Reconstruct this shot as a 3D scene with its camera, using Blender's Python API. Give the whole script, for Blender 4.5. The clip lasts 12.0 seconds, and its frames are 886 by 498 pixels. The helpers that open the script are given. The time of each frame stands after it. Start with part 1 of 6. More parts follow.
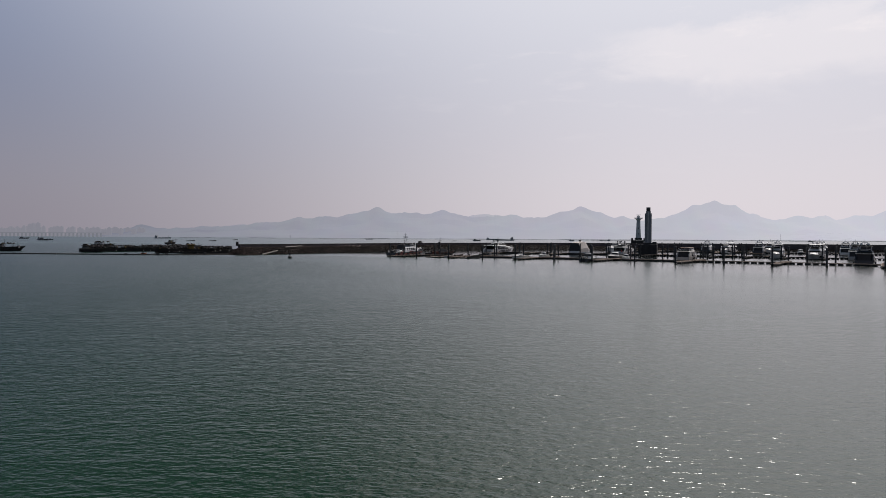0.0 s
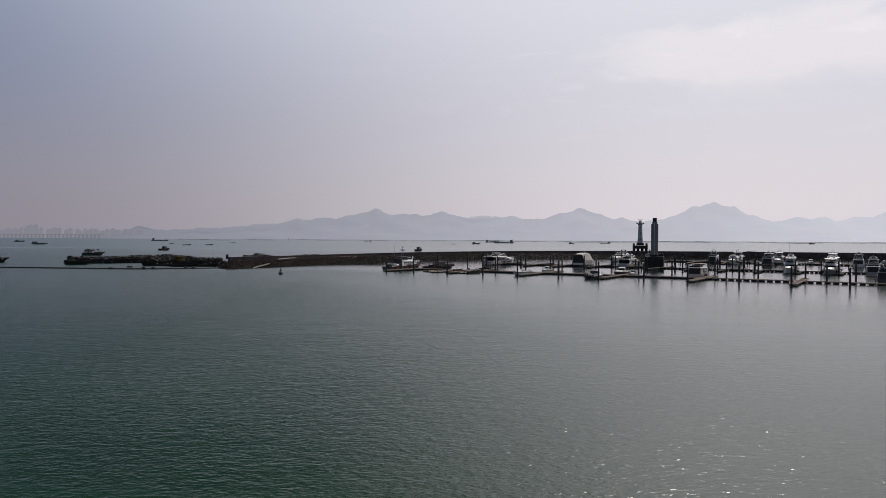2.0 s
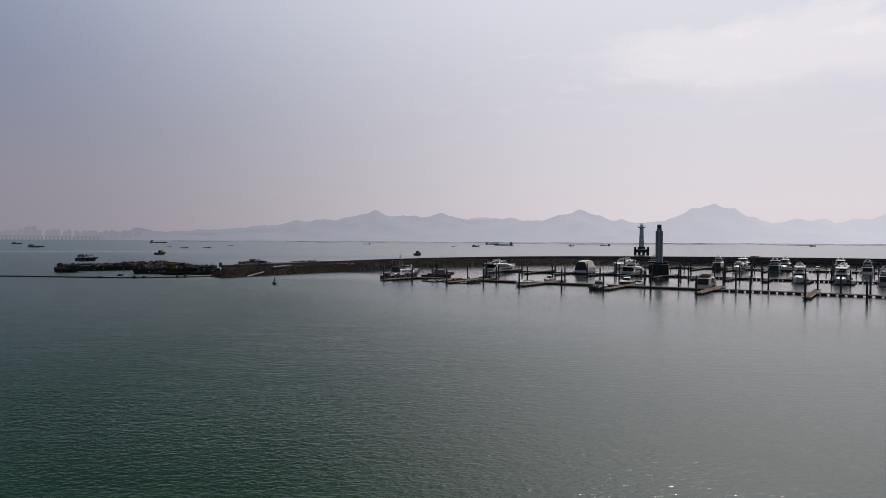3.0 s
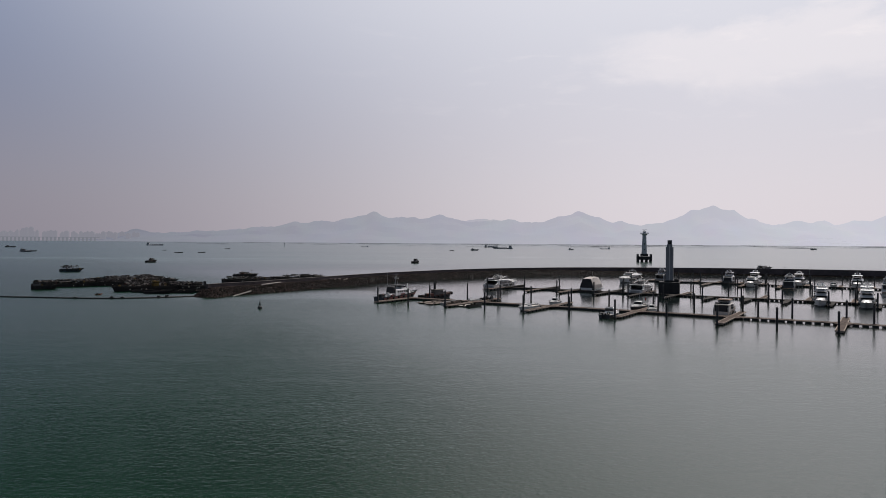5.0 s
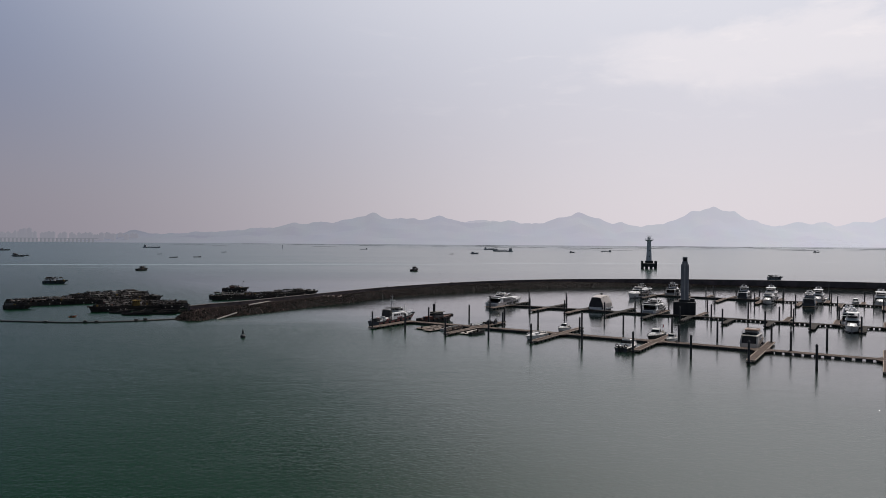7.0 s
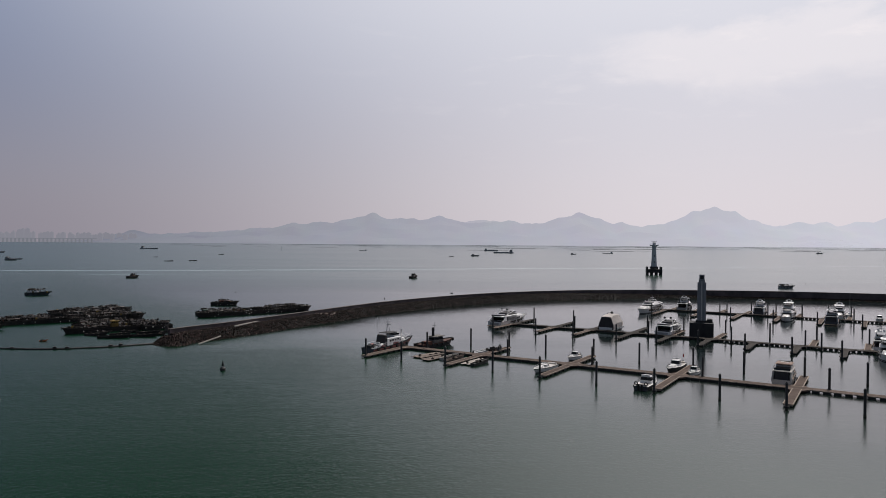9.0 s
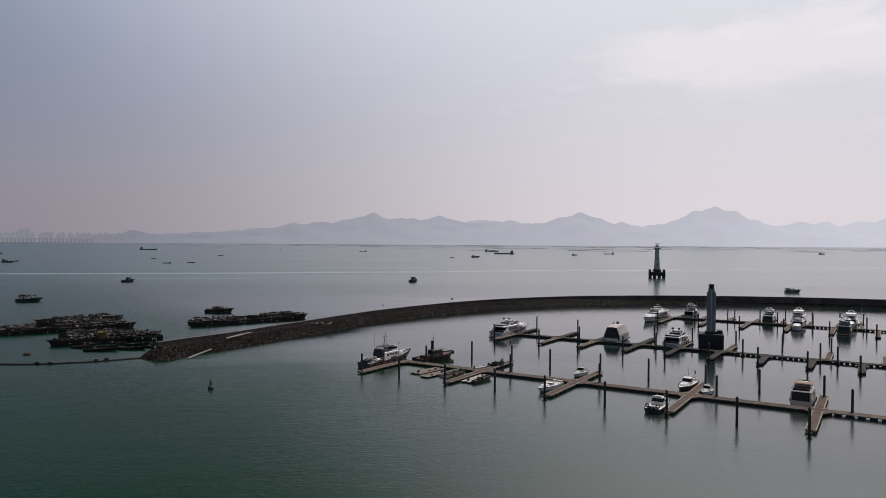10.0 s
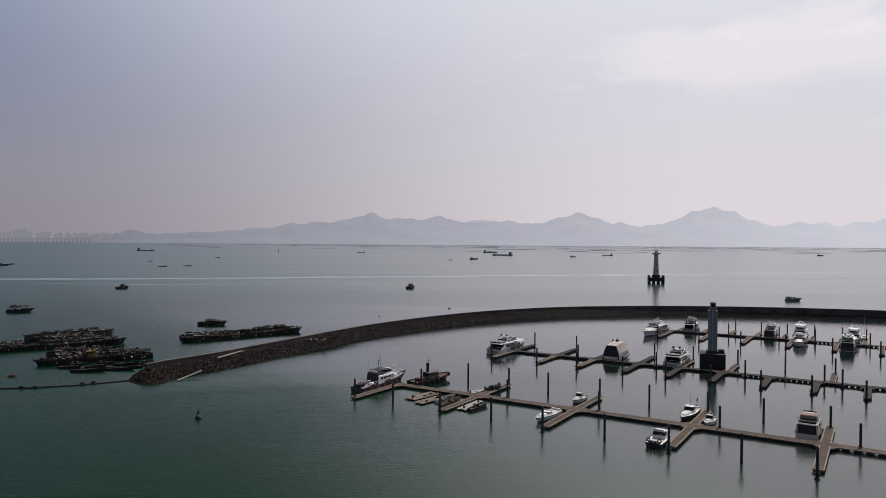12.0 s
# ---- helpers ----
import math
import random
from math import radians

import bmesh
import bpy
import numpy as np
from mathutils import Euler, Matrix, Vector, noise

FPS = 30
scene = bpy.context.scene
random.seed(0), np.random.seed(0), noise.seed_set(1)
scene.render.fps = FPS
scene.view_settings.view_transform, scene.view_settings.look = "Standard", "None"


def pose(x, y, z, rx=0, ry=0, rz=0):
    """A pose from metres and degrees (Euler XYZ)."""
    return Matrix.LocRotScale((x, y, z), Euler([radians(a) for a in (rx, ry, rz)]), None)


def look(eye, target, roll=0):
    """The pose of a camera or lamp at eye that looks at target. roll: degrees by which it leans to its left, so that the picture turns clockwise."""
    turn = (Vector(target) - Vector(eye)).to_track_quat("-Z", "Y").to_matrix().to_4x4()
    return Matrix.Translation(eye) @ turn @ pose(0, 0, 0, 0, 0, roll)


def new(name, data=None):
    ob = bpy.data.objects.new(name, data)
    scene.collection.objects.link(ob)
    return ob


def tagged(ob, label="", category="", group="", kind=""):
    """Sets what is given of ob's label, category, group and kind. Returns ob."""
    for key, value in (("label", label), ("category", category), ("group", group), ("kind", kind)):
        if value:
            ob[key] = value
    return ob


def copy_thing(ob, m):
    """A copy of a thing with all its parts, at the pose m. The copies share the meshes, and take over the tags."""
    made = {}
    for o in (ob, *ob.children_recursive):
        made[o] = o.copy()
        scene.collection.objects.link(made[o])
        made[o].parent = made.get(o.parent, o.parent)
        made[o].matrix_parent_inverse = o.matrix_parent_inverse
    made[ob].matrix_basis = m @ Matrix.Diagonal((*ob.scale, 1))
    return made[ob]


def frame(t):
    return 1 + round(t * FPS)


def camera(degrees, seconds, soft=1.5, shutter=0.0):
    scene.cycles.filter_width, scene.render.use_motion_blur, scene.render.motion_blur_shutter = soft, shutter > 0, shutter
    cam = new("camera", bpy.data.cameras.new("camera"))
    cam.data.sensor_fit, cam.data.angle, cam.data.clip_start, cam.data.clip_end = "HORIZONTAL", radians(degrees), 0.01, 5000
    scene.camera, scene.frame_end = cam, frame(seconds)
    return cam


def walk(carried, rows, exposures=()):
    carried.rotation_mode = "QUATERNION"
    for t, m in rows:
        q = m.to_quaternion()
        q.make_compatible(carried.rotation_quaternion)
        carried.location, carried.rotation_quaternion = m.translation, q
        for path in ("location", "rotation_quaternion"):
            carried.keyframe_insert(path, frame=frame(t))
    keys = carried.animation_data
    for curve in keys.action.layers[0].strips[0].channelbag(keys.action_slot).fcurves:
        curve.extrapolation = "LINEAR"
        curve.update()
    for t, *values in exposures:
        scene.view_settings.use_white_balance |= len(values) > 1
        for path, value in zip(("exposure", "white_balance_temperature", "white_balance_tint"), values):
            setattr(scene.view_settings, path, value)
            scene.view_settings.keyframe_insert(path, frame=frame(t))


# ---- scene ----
cam = camera(65.5, 12.0, soft=0.48)
# seconds, x, y, z, pitch, yaw, lean
PATH = [
    (0.0, -0.97, -83.18, 7.61, -0.963, 0.355, 0.300),
    (0.5, -1.20, -80.80, 8.85, -0.962, 0.325, 0.300),
    (1.0, -1.21, -78.15, 10.01, -0.952, 0.298, 0.295),
    (1.5, -1.08, -75.06, 11.09, -0.913, 0.298, 0.290),
    (2.0, -0.86, -71.65, 12.29, -0.890, 0.279, 0.285),
    (2.5, -0.84, -67.99, 13.46, -0.835, 0.262, 0.290),
    (4.5, -0.79, -52.77, 19.32, -0.703, 0.146, 0.350),
    (5.0, -0.78, -48.61, 20.95, -0.720, 0.127, 0.370),
    (5.5, -0.87, -44.59, 22.61, -0.717, 0.108, 0.385),
    (6.0, -0.88, -40.12, 24.05, -0.703, 0.100, 0.390),
    (6.5, -1.08, -35.49, 25.54, -0.677, 0.087, 0.390),
    (7.0, -1.01, -30.96, 27.11, -0.693, 0.087, 0.390),
    (9.0, -0.99, -13.78, 33.10, -0.755, 0.084, 0.385),
    (9.5, -0.87, -9.26, 34.54, -0.779, 0.102, 0.370),
    (10.0, -0.80, -5.04, 36.03, -0.787, 0.121, 0.350),
    (10.5, -0.65, -1.77, 37.72, -0.794, 0.145, 0.340),
    (11.0, -0.28, -0.10, 39.11, -0.818, 0.130, 0.345),
    (11.5, -0.09, 0.21, 40.48, -0.818, 0.064, 0.360),
    (12.0, 0.00, 0.00, 42.00, -0.859, -0.000, 0.385),
]
walk(cam, [(t, pose(x, y, z, 90 + p, -r, w)) for t, x, y, z, p, w, r in PATH])

# ---- world and sun ----
SUN_AZ, SUN_EL = 36.0, 63.0      # degrees right of the +y axis, and above the horizon
az, el = radians(SUN_AZ), radians(SUN_EL)
SUN_DIR = Vector((math.sin(az) * math.cos(el), math.cos(az) * math.cos(el), math.sin(el)))

world = bpy.data.worlds.new("hazy_sky")
scene.world = world
world.use_nodes = True
wn, wl = world.node_tree.nodes, world.node_tree.links
wn.clear()


def wmath(op, a, b=None):
    n = wn.new("ShaderNodeMath")
    n.operation = op
    n.use_clamp = False
    for i, v in enumerate((a, b)):
        if v is None:
            continue
        if isinstance(v, (int, float)):
            n.inputs[i].default_value = v
        else:
            wl.new(v, n.inputs[i])
    return n.outputs[0]


def wmix(fac, a, b):
    n = wn.new("ShaderNodeMix")
    n.data_type = "RGBA"
    for i, v in ((0, fac), (6, a), (7, b)):
        if isinstance(v, (int, float, tuple)):
            n.inputs[i].default_value = v
        else:
            wl.new(v, n.inputs[i])
    return n.outputs[2]


def wramp(value, low, high):
    n = wn.new("ShaderNodeMapRange")
    n.interpolation_type = "SMOOTHSTEP"
    wl.new(value, n.inputs[0])
    n.inputs[1].default_value, n.inputs[2].default_value = low, high
    return n.outputs[0]


sky = wn.new("ShaderNodeTexSky")
sky.sky_type = "NISHITA"
sky.sun_disc = False
sky.sun_elevation, sky.sun_rotation = el, az
sky.air_density, sky.dust_density, sky.ozone_density = 1.2, 4.0, 1.5
coord = wn.new("ShaderNodeTexCoord")
norm = wn.new("ShaderNodeVectorMath")
norm.operation = "NORMALIZE"
wl.new(coord.outputs["Generated"], norm.inputs[0])
sep = wn.new("ShaderNodeSeparateXYZ")
wl.new(norm.outputs[0], sep.inputs[0])
up = sep.outputs[2]
dot = wn.new("ShaderNodeVectorMath")
dot.operation = "DOT_PRODUCT"
wl.new(norm.outputs[0], dot.inputs[0])
# the haze glows widest a little below the sun, where the air is thickest
dot.inputs[1].default_value = (0.456, 0.587, 0.669)
disc = wn.new("ShaderNodeVectorMath")
disc.operation = "DOT_PRODUCT"
wl.new(norm.outputs[0], disc.inputs[0])
disc.inputs[1].default_value = SUN_DIR
wide = wn.new("ShaderNodeVectorMath")
wide.operation = "DOT_PRODUCT"
wl.new(norm.outputs[0], wide.inputs[0])
wide.inputs[1].default_value = (0.283, 0.606, 0.743)
near_sun = wramp(wide.outputs["Value"], 0.38, 1.02)
# haze: grey-violet low down, bluer and darker away from the sun, whitish towards it
haze_far = (0.155, 0.203, 0.338, 1)
haze_sun = (0.87, 0.855, 0.905, 1)
haze_low = (0.284, 0.262, 0.312, 1)
haze_low_sun = (0.80, 0.74, 0.79, 1)
high = wmix(near_sun, haze_far, haze_sun)
side = wramp(sep.outputs[0], -0.66, 0.40)
low = wmix(side, haze_low, haze_low_sun)
low = wmix(wramp(sep.outputs[1], -0.6, 0.75), (0.25, 0.262, 0.30, 1), low)
veil = wmix(wramp(up, -0.02, 0.36), low, high)
# the air thins upwards: deeper blue overhead, a bright aureole round the sun
overhead = wmix(wramp(dot.outputs["Value"], 0.75, 1.14), (0.040, 0.062, 0.076, 1), (3.52, 3.28, 3.40, 1))
veil = wmix(wramp(up, 0.335, 0.46), veil, overhead)
veil = wmix(wramp(disc.outputs["Value"], 0.95, 1.0), veil, (2.9, 2.8, 2.7, 1))
# thin clouds: a soft bank towards the sun, with wisps over it
def cloud_noise(scale, flat, shift, detail):
    sq, c = wn.new("ShaderNodeMapping"), wn.new("ShaderNodeTexNoise")
    wl.new(norm.outputs[0], sq.inputs[0])
    sq.inputs["Scale"].default_value, sq.inputs["Location"].default_value = (1.0, 1.0, flat), shift
    wl.new(sq.outputs[0], c.inputs["Vector"])
    c.inputs["Scale"].default_value, c.inputs["Detail"].default_value = scale, detail
    c.inputs["Roughness"].default_value, c.inputs["Distortion"].default_value = 0.58, 0.3
    return c.outputs["Fac"]


puff = wmath("SUBTRACT", cloud_noise(7.0, 2.0, (0.35, 0.1, 0.22), 6.0), 0.5)
edge = wmath("ADD", up, wmath("MULTIPLY", puff, 0.13))
bank = wmath("MULTIPLY", wramp(edge, 0.18, 0.235), wmath("SUBTRACT", 1.0, wramp(edge, 0.268, 0.292)))
bank = wmath("MULTIPLY", bank, wramp(wmath("ADD", sep.outputs[0], wmath("MULTIPLY", puff, 0.35)), 0.18, 0.30))
wisp = wmath("MULTIPLY", wramp(cloud_noise(9.0, 4.2, (0.1, 0.7, 0.5), 8.0), 0.55, 0.72), wramp(up, 0.05, 0.30))
wisp = wmath("MULTIPLY", wisp, wramp(sep.outputs[0], -0.25, 0.36))
cover = wmath("ADD", wmath("MULTIPLY", wisp, 0.34), wmath("MULTIPLY", bank, 0.5))
veil = wmix(cover, veil, (0.96, 0.89, 0.90, 1))
scaled = wn.new("ShaderNodeVectorMath")
scaled.operation = "SCALE"
wl.new(sky.outputs[0], scaled.inputs[0])
scaled.inputs["Scale"].default_value = 0.09
final = wmix(0.88, scaled.outputs[0], veil)
bg = wn.new("ShaderNodeBackground")
wl.new(final, bg.inputs[0])
bg.inputs[1].default_value = 1.0
wout = wn.new("ShaderNodeOutputWorld")
wl.new(bg.outputs[0], wout.inputs[0])

sun = new("sun", bpy.data.lights.new("sun", "SUN"))
sun.data.energy, sun.data.angle, sun.data.color = 2.7, radians(0.6), (1.0, 0.95, 0.88)
sun.matrix_world = look(SUN_DIR * 100, (0, 0, 0))

# ---- materials ----
def material(name, c1, c2=None, scale=2.0, rough=0.6, metal=0.0, bump=0.0, bump_scale=12.0, fine=0.35, coat=0.0, spread=0.0, spec=0.5):
    """A surface of two tones at two scales of noise, in metres, with a fine relief."""
    m = bpy.data.materials.new(name)
    m.use_nodes = True
    n, l = m.node_tree.nodes, m.node_tree.links
    b = n["Principled BSDF"]
    c2 = c2 or tuple(v * 0.72 for v in c1)
    tc = n.new("ShaderNodeTexCoord")
    broad, small = n.new("ShaderNodeTexNoise"), n.new("ShaderNodeTexNoise")
    broad.inputs["Scale"].default_value, broad.inputs["Detail"].default_value = scale * 0.22, 4
    small.inputs["Scale"].default_value, small.inputs["Detail"].default_value = scale, 6
    for t in (broad, small):
        l.new(tc.outputs["Object"], t.inputs["Vector"])
    mixf = n.new("ShaderNodeMix")
    mixf.inputs[0].default_value = fine
    l.new(broad.outputs["Fac"], mixf.inputs[2]), l.new(small.outputs["Fac"], mixf.inputs[3])
    rng = n.new("ShaderNodeMapRange")
    rng.inputs[1].default_value, rng.inputs[2].default_value = 0.36, 0.64
    l.new(mixf.outputs[0], rng.inputs[0])
    col = n.new("ShaderNodeMix")
    col.data_type = "RGBA"
    col.inputs[6].default_value, col.inputs[7].default_value = (*c1, 1), (*c2, 1)
    l.new(rng.outputs[0], col.inputs[0])
    last = col.outputs[2]
    if spread:
        info, hsv, vr = n.new("ShaderNodeObjectInfo"), n.new("ShaderNodeHueSaturation"), n.new("ShaderNodeMapRange")
        vr.inputs[3].default_value, vr.inputs[4].default_value = 1 - spread, 1 + spread
        l.new(info.outputs["Random"], vr.inputs[0]), l.new(vr.outputs[0], hsv.inputs["Value"])
        l.new(last, hsv.inputs["Color"])
        last = hsv.outputs["Color"]
    l.new(last, b.inputs["Base Color"])
    rr = n.new("ShaderNodeMapRange")
    rr.inputs[3].default_value, rr.inputs[4].default_value = max(rough - 0.1, 0.03), min(rough + 0.12, 1)
    l.new(small.outputs["Fac"], rr.inputs[0]), l.new(rr.outputs[0], b.inputs["Roughness"])
    b.inputs["Specular IOR Level"].default_value = spec
    b.inputs["Metallic"].default_value, b.inputs["Coat Weight"].default_value = metal, coat
    if bump:
        bn, bt = n.new("ShaderNodeBump"), n.new("ShaderNodeTexNoise")
        bt.inputs["Scale"].default_value, bt.inputs["Detail"].default_value = bump_scale, 5
        l.new(tc.outputs["Object"], bt.inputs["Vector"])
        bn.inputs["Distance"].default_value, bn.inputs["Strength"].default_value = bump, 0.8
        l.new(bt.outputs["Fac"], bn.inputs["Height"]), l.new(bn.outputs[0], b.inputs["Normal"])
    return m


def island_spread(m, amount):
    """Lets each loose piece of a joined mesh take its own brightness."""
    n, l = m.node_tree.nodes, m.node_tree.links
    b = n["Principled BSDF"]
    src = b.inputs["Base Color"].links[0].from_socket
    geo, hsv, vr = n.new("ShaderNodeNewGeometry"), n.new("ShaderNodeHueSaturation"), n.new("ShaderNodeMapRange")
    vr.inputs[3].default_value, vr.inputs[4].default_value = 1 - amount, 1 + amount
    l.new(geo.outputs["Random Per Island"], vr.inputs[0]), l.new(vr.outputs[0], hsv.inputs["Value"])
    l.new(src, hsv.inputs["Color"]), l.new(hsv.outputs["Color"], b.inputs["Base Color"])
    return m


def water_material(name, height_fine, height_broad, rough, body, sparkle=0.35):
    """Green harbour water: a dim body colour under a mirror that small wind ripples break up."""
    m = bpy.data.materials.new(name)
    m.use_nodes = True
    n, l = m.node_tree.nodes, m.node_tree.links
    b = n["Principled BSDF"]
    tc = n.new("ShaderNodeTexCoord")

    def waves(scale, stretch, turn, detail):
        mp, t = n.new("ShaderNodeMapping"), n.new("ShaderNodeTexNoise")
        mp.inputs["Scale"].default_value, mp.inputs["Rotation"].default_value = (scale * stretch, scale, scale), (0, 0, radians(turn))
        t.inputs["Scale"].default_value, t.inputs["Detail"].default_value = 1.0, detail
        t.inputs["Roughness"].default_value, t.inputs["Distortion"].default_value = 0.55, 0.3
        l.new(tc.outputs["Object"], mp.inputs["Vector"]), l.new(mp.outputs[0], t.inputs["Vector"])
        return t.outputs["Fac"]

    def calc(op, a, v):
        k = n.new("ShaderNodeMath")
        k.operation = op
        l.new(a, k.inputs[0])
        if isinstance(v, (int, float)):
            k.inputs[1].default_value = v
        else:
            l.new(v, k.inputs[1])
        return k.outputs[0]

    # wind: stronger over the open basin, weak in the lee of the pontoons, middling out at sea
    place = n.new("ShaderNodeSeparateXYZ")
    l.new(tc.outputs["Object"], place.inputs[0])

    def between(value, a0, a1, b0, b1):
        k = n.new("ShaderNodeMapRange")
        l.new(value, k.inputs[0])
        for i, v in enumerate((a0, a1, b0, b1)):
            k.inputs[i + 1].default_value = v
        return k.outputs[0]

    gust = between(waves(0.012, 0.35, 8, 3), 0.35, 0.68, 0.55, 1.2)
    across = calc("ADD", calc("MULTIPLY", place.outputs[0], 0.9), calc("MULTIPLY", place.outputs[1], 0.72))
    calm = calc("ADD", between(across, 18, 62, 0, 0.46), between(across, 96, 142, 0, 0.54))
    calm = calc("MULTIPLY", calm, between(place.outputs[1], 420, 520, 1, 0.85))
    calm = calc("MULTIPLY", calm, between(waves(0.011, 0.10, 3, 3), 0.36, 0.60, 0.84, 1.10))
    # the breeze reaches further in on the western side; right behind the breakwater it is still
    west = between(calc("DIVIDE", place.outputs[0], calc("MAXIMUM", place.outputs[1], 20.0)), -0.56, 0.02, 0.05, 1)
    lee = calc("MULTIPLY", between(place.outputs[0], -112, -80, 0, 1), between(place.outputs[1], 175, 200, 0, 1))
    calm = calc("MULTIPLY", calm, calc("MAXIMUM", west, calc("MULTIPLY", lee, between(place.outputs[1], 260, 330, 1, 0))))
    wind = calc("MULTIPLY", gust, between(calm, 0, 1, 1.0, 0.14))
    wind = calc("MULTIPLY", wind, between(across, 120, 190, 1.0, 0.45))
    still = calc("MULTIPLY", calc("MULTIPLY", between(place.outputs[1], 165, 190, 0, 0.10), between(place.outputs[1], 395, 430, 1, 0)), calm)
    l.new(calc("SUBTRACT", between(calm, 0, 1, rough, 0.18), still), b.inputs["Roughness"])
    fine = calc("ADD", calc("MULTIPLY", waves(4.4, 0.5, 7, 2), height_fine * 0.55), calc("MULTIPLY", waves(1.3, 0.5, -10, 2), height_fine * 0.7))
    fine = calc("MULTIPLY", fine, wind)
    broad = calc("MULTIPLY", calc("MULTIPLY", waves(0.22, 0.4, -14, 2), height_broad), between(calm, 0, 1, 1.0, 0.6))
    cross = calc("MULTIPLY", calc("MULTIPLY", waves(1.5, 0.9, 40, 1), height_broad * 0.6), between(calm, 0, 1, 1.0, 0.55))
    total = calc("ADD", calc("ADD", fine, broad), cross)
    bn = n.new("ShaderNodeBump")
    bn.inputs["Distance"].default_value, bn.inputs["Strength"].default_value = 1.0, 1.0
    l.new(total, bn.inputs["Height"])
    # normals are tilted towards -y on unsheltered water to mirror higher, mostly darker sky
    lean, push, unit = n.new("ShaderNodeCombineXYZ"), n.new("ShaderNodeVectorMath"), n.new("ShaderNodeVectorMath")
    side = calc("MULTIPLY", between(place.outputs[0], -38, -10, 1.0, 0.70), between(place.outputs[0], -10, 40, 1.0, 0.80))
    side = calc("MULTIPLY", side, between(calc("ADD", place.outputs[1], place.outputs[0]), -70, 10, 1.22, 1.0))
    l.new(calc("MULTIPLY", between(calm, 0, 1, -0.155, 0.0), side), lean.inputs[1])
    unit.operation = "NORMALIZE"
    l.new(bn.outputs[0], push.inputs[0]), l.new(lean.outputs[0], push.inputs[1]), l.new(push.outputs[0], unit.inputs[0])
    l.new(unit.outputs[0], b.inputs["Normal"])
    # capillary ripples: a thin sharp mirror that glints in the sun
    patchy = calc("MULTIPLY", gust, between(waves(2.6, 0.7, 50, 2), 0.53, 0.66, 0.1, 1.0))
    glint = calc("ADD", calc("MULTIPLY", waves(10.0, 1.0, 25, 1), height_fine * sparkle), calc("MULTIPLY", waves(4.2, 1.0, -35, 1), height_fine * sparkle * 1.6))
    cap = calc("ADD", calc("MULTIPLY", total, 0.35), calc("MULTIPLY", glint, patchy))
    bc = n.new("ShaderNodeBump")
    bc.inputs["Distance"].default_value, bc.inputs["Strength"].default_value = 1.0, 1.0
    l.new(cap, bc.inputs["Height"]), l.new(bc.outputs[0], b.inputs["Coat Normal"])
    b.inputs["Coat Weight"].default_value, b.inputs["Coat Roughness"].default_value, b.inputs["Coat IOR"].default_value = 0.06, 0.03, 1.3
    col = n.new("ShaderNodeMix")
    col.data_type = "RGBA"
    col.inputs[6].default_value, col.inputs[7].default_value = (*body, 1), (body[0] * 1.6, body[1] * 1.25, body[2] * 1.2, 1)
    l.new(waves(0.006, 0.6, 30, 4), col.inputs[0])
    # body colour greyer and dimmer in the sheltered basin, brighter in the open bay
    def tinted(first, fac, c):
        k = n.new("ShaderNodeMix")
        k.data_type = "RGBA"
        l.new(fac, k.inputs[0]), l.new(first, k.inputs[6])
        k.inputs[7].default_value = (*c, 1)
        return k.outputs[2]

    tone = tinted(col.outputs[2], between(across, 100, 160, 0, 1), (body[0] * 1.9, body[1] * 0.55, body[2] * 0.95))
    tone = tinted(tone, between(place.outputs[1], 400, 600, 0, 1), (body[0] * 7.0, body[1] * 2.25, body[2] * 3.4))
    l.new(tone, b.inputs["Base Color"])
    # IOR is raised on the sheltered water to brighten its reflections
    l.new(between(calm, 0, 1, 1.38, 1.57), b.inputs["IOR"])
    return m


WATER = water_material("green_sea_water", 0.10, 0.06, 0.18, (0.0026, 0.0196, 0.0096), 0.56)
SLICK = water_material("smooth_sea_water", 0.010, 0.012, 0.09, (0.0200, 0.088, 0.056), 0.1)


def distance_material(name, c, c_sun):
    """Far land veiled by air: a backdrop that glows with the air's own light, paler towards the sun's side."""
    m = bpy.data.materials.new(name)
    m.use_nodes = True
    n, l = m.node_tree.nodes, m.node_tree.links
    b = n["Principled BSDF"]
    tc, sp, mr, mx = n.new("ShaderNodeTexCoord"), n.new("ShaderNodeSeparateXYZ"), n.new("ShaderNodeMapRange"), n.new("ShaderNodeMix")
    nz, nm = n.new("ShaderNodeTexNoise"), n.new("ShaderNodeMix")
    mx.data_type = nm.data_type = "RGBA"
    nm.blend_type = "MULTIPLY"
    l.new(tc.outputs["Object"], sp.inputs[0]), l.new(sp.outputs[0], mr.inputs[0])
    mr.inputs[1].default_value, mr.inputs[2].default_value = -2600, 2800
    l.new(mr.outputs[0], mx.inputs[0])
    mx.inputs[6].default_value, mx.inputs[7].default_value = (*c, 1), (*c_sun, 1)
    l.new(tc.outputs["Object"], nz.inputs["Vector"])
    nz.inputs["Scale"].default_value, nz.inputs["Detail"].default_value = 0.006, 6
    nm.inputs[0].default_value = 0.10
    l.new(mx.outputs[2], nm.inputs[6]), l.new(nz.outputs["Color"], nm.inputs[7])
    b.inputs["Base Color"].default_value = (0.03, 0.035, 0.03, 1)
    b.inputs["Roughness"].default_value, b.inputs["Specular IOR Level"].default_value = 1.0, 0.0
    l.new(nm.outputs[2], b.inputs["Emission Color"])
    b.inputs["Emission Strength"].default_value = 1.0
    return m


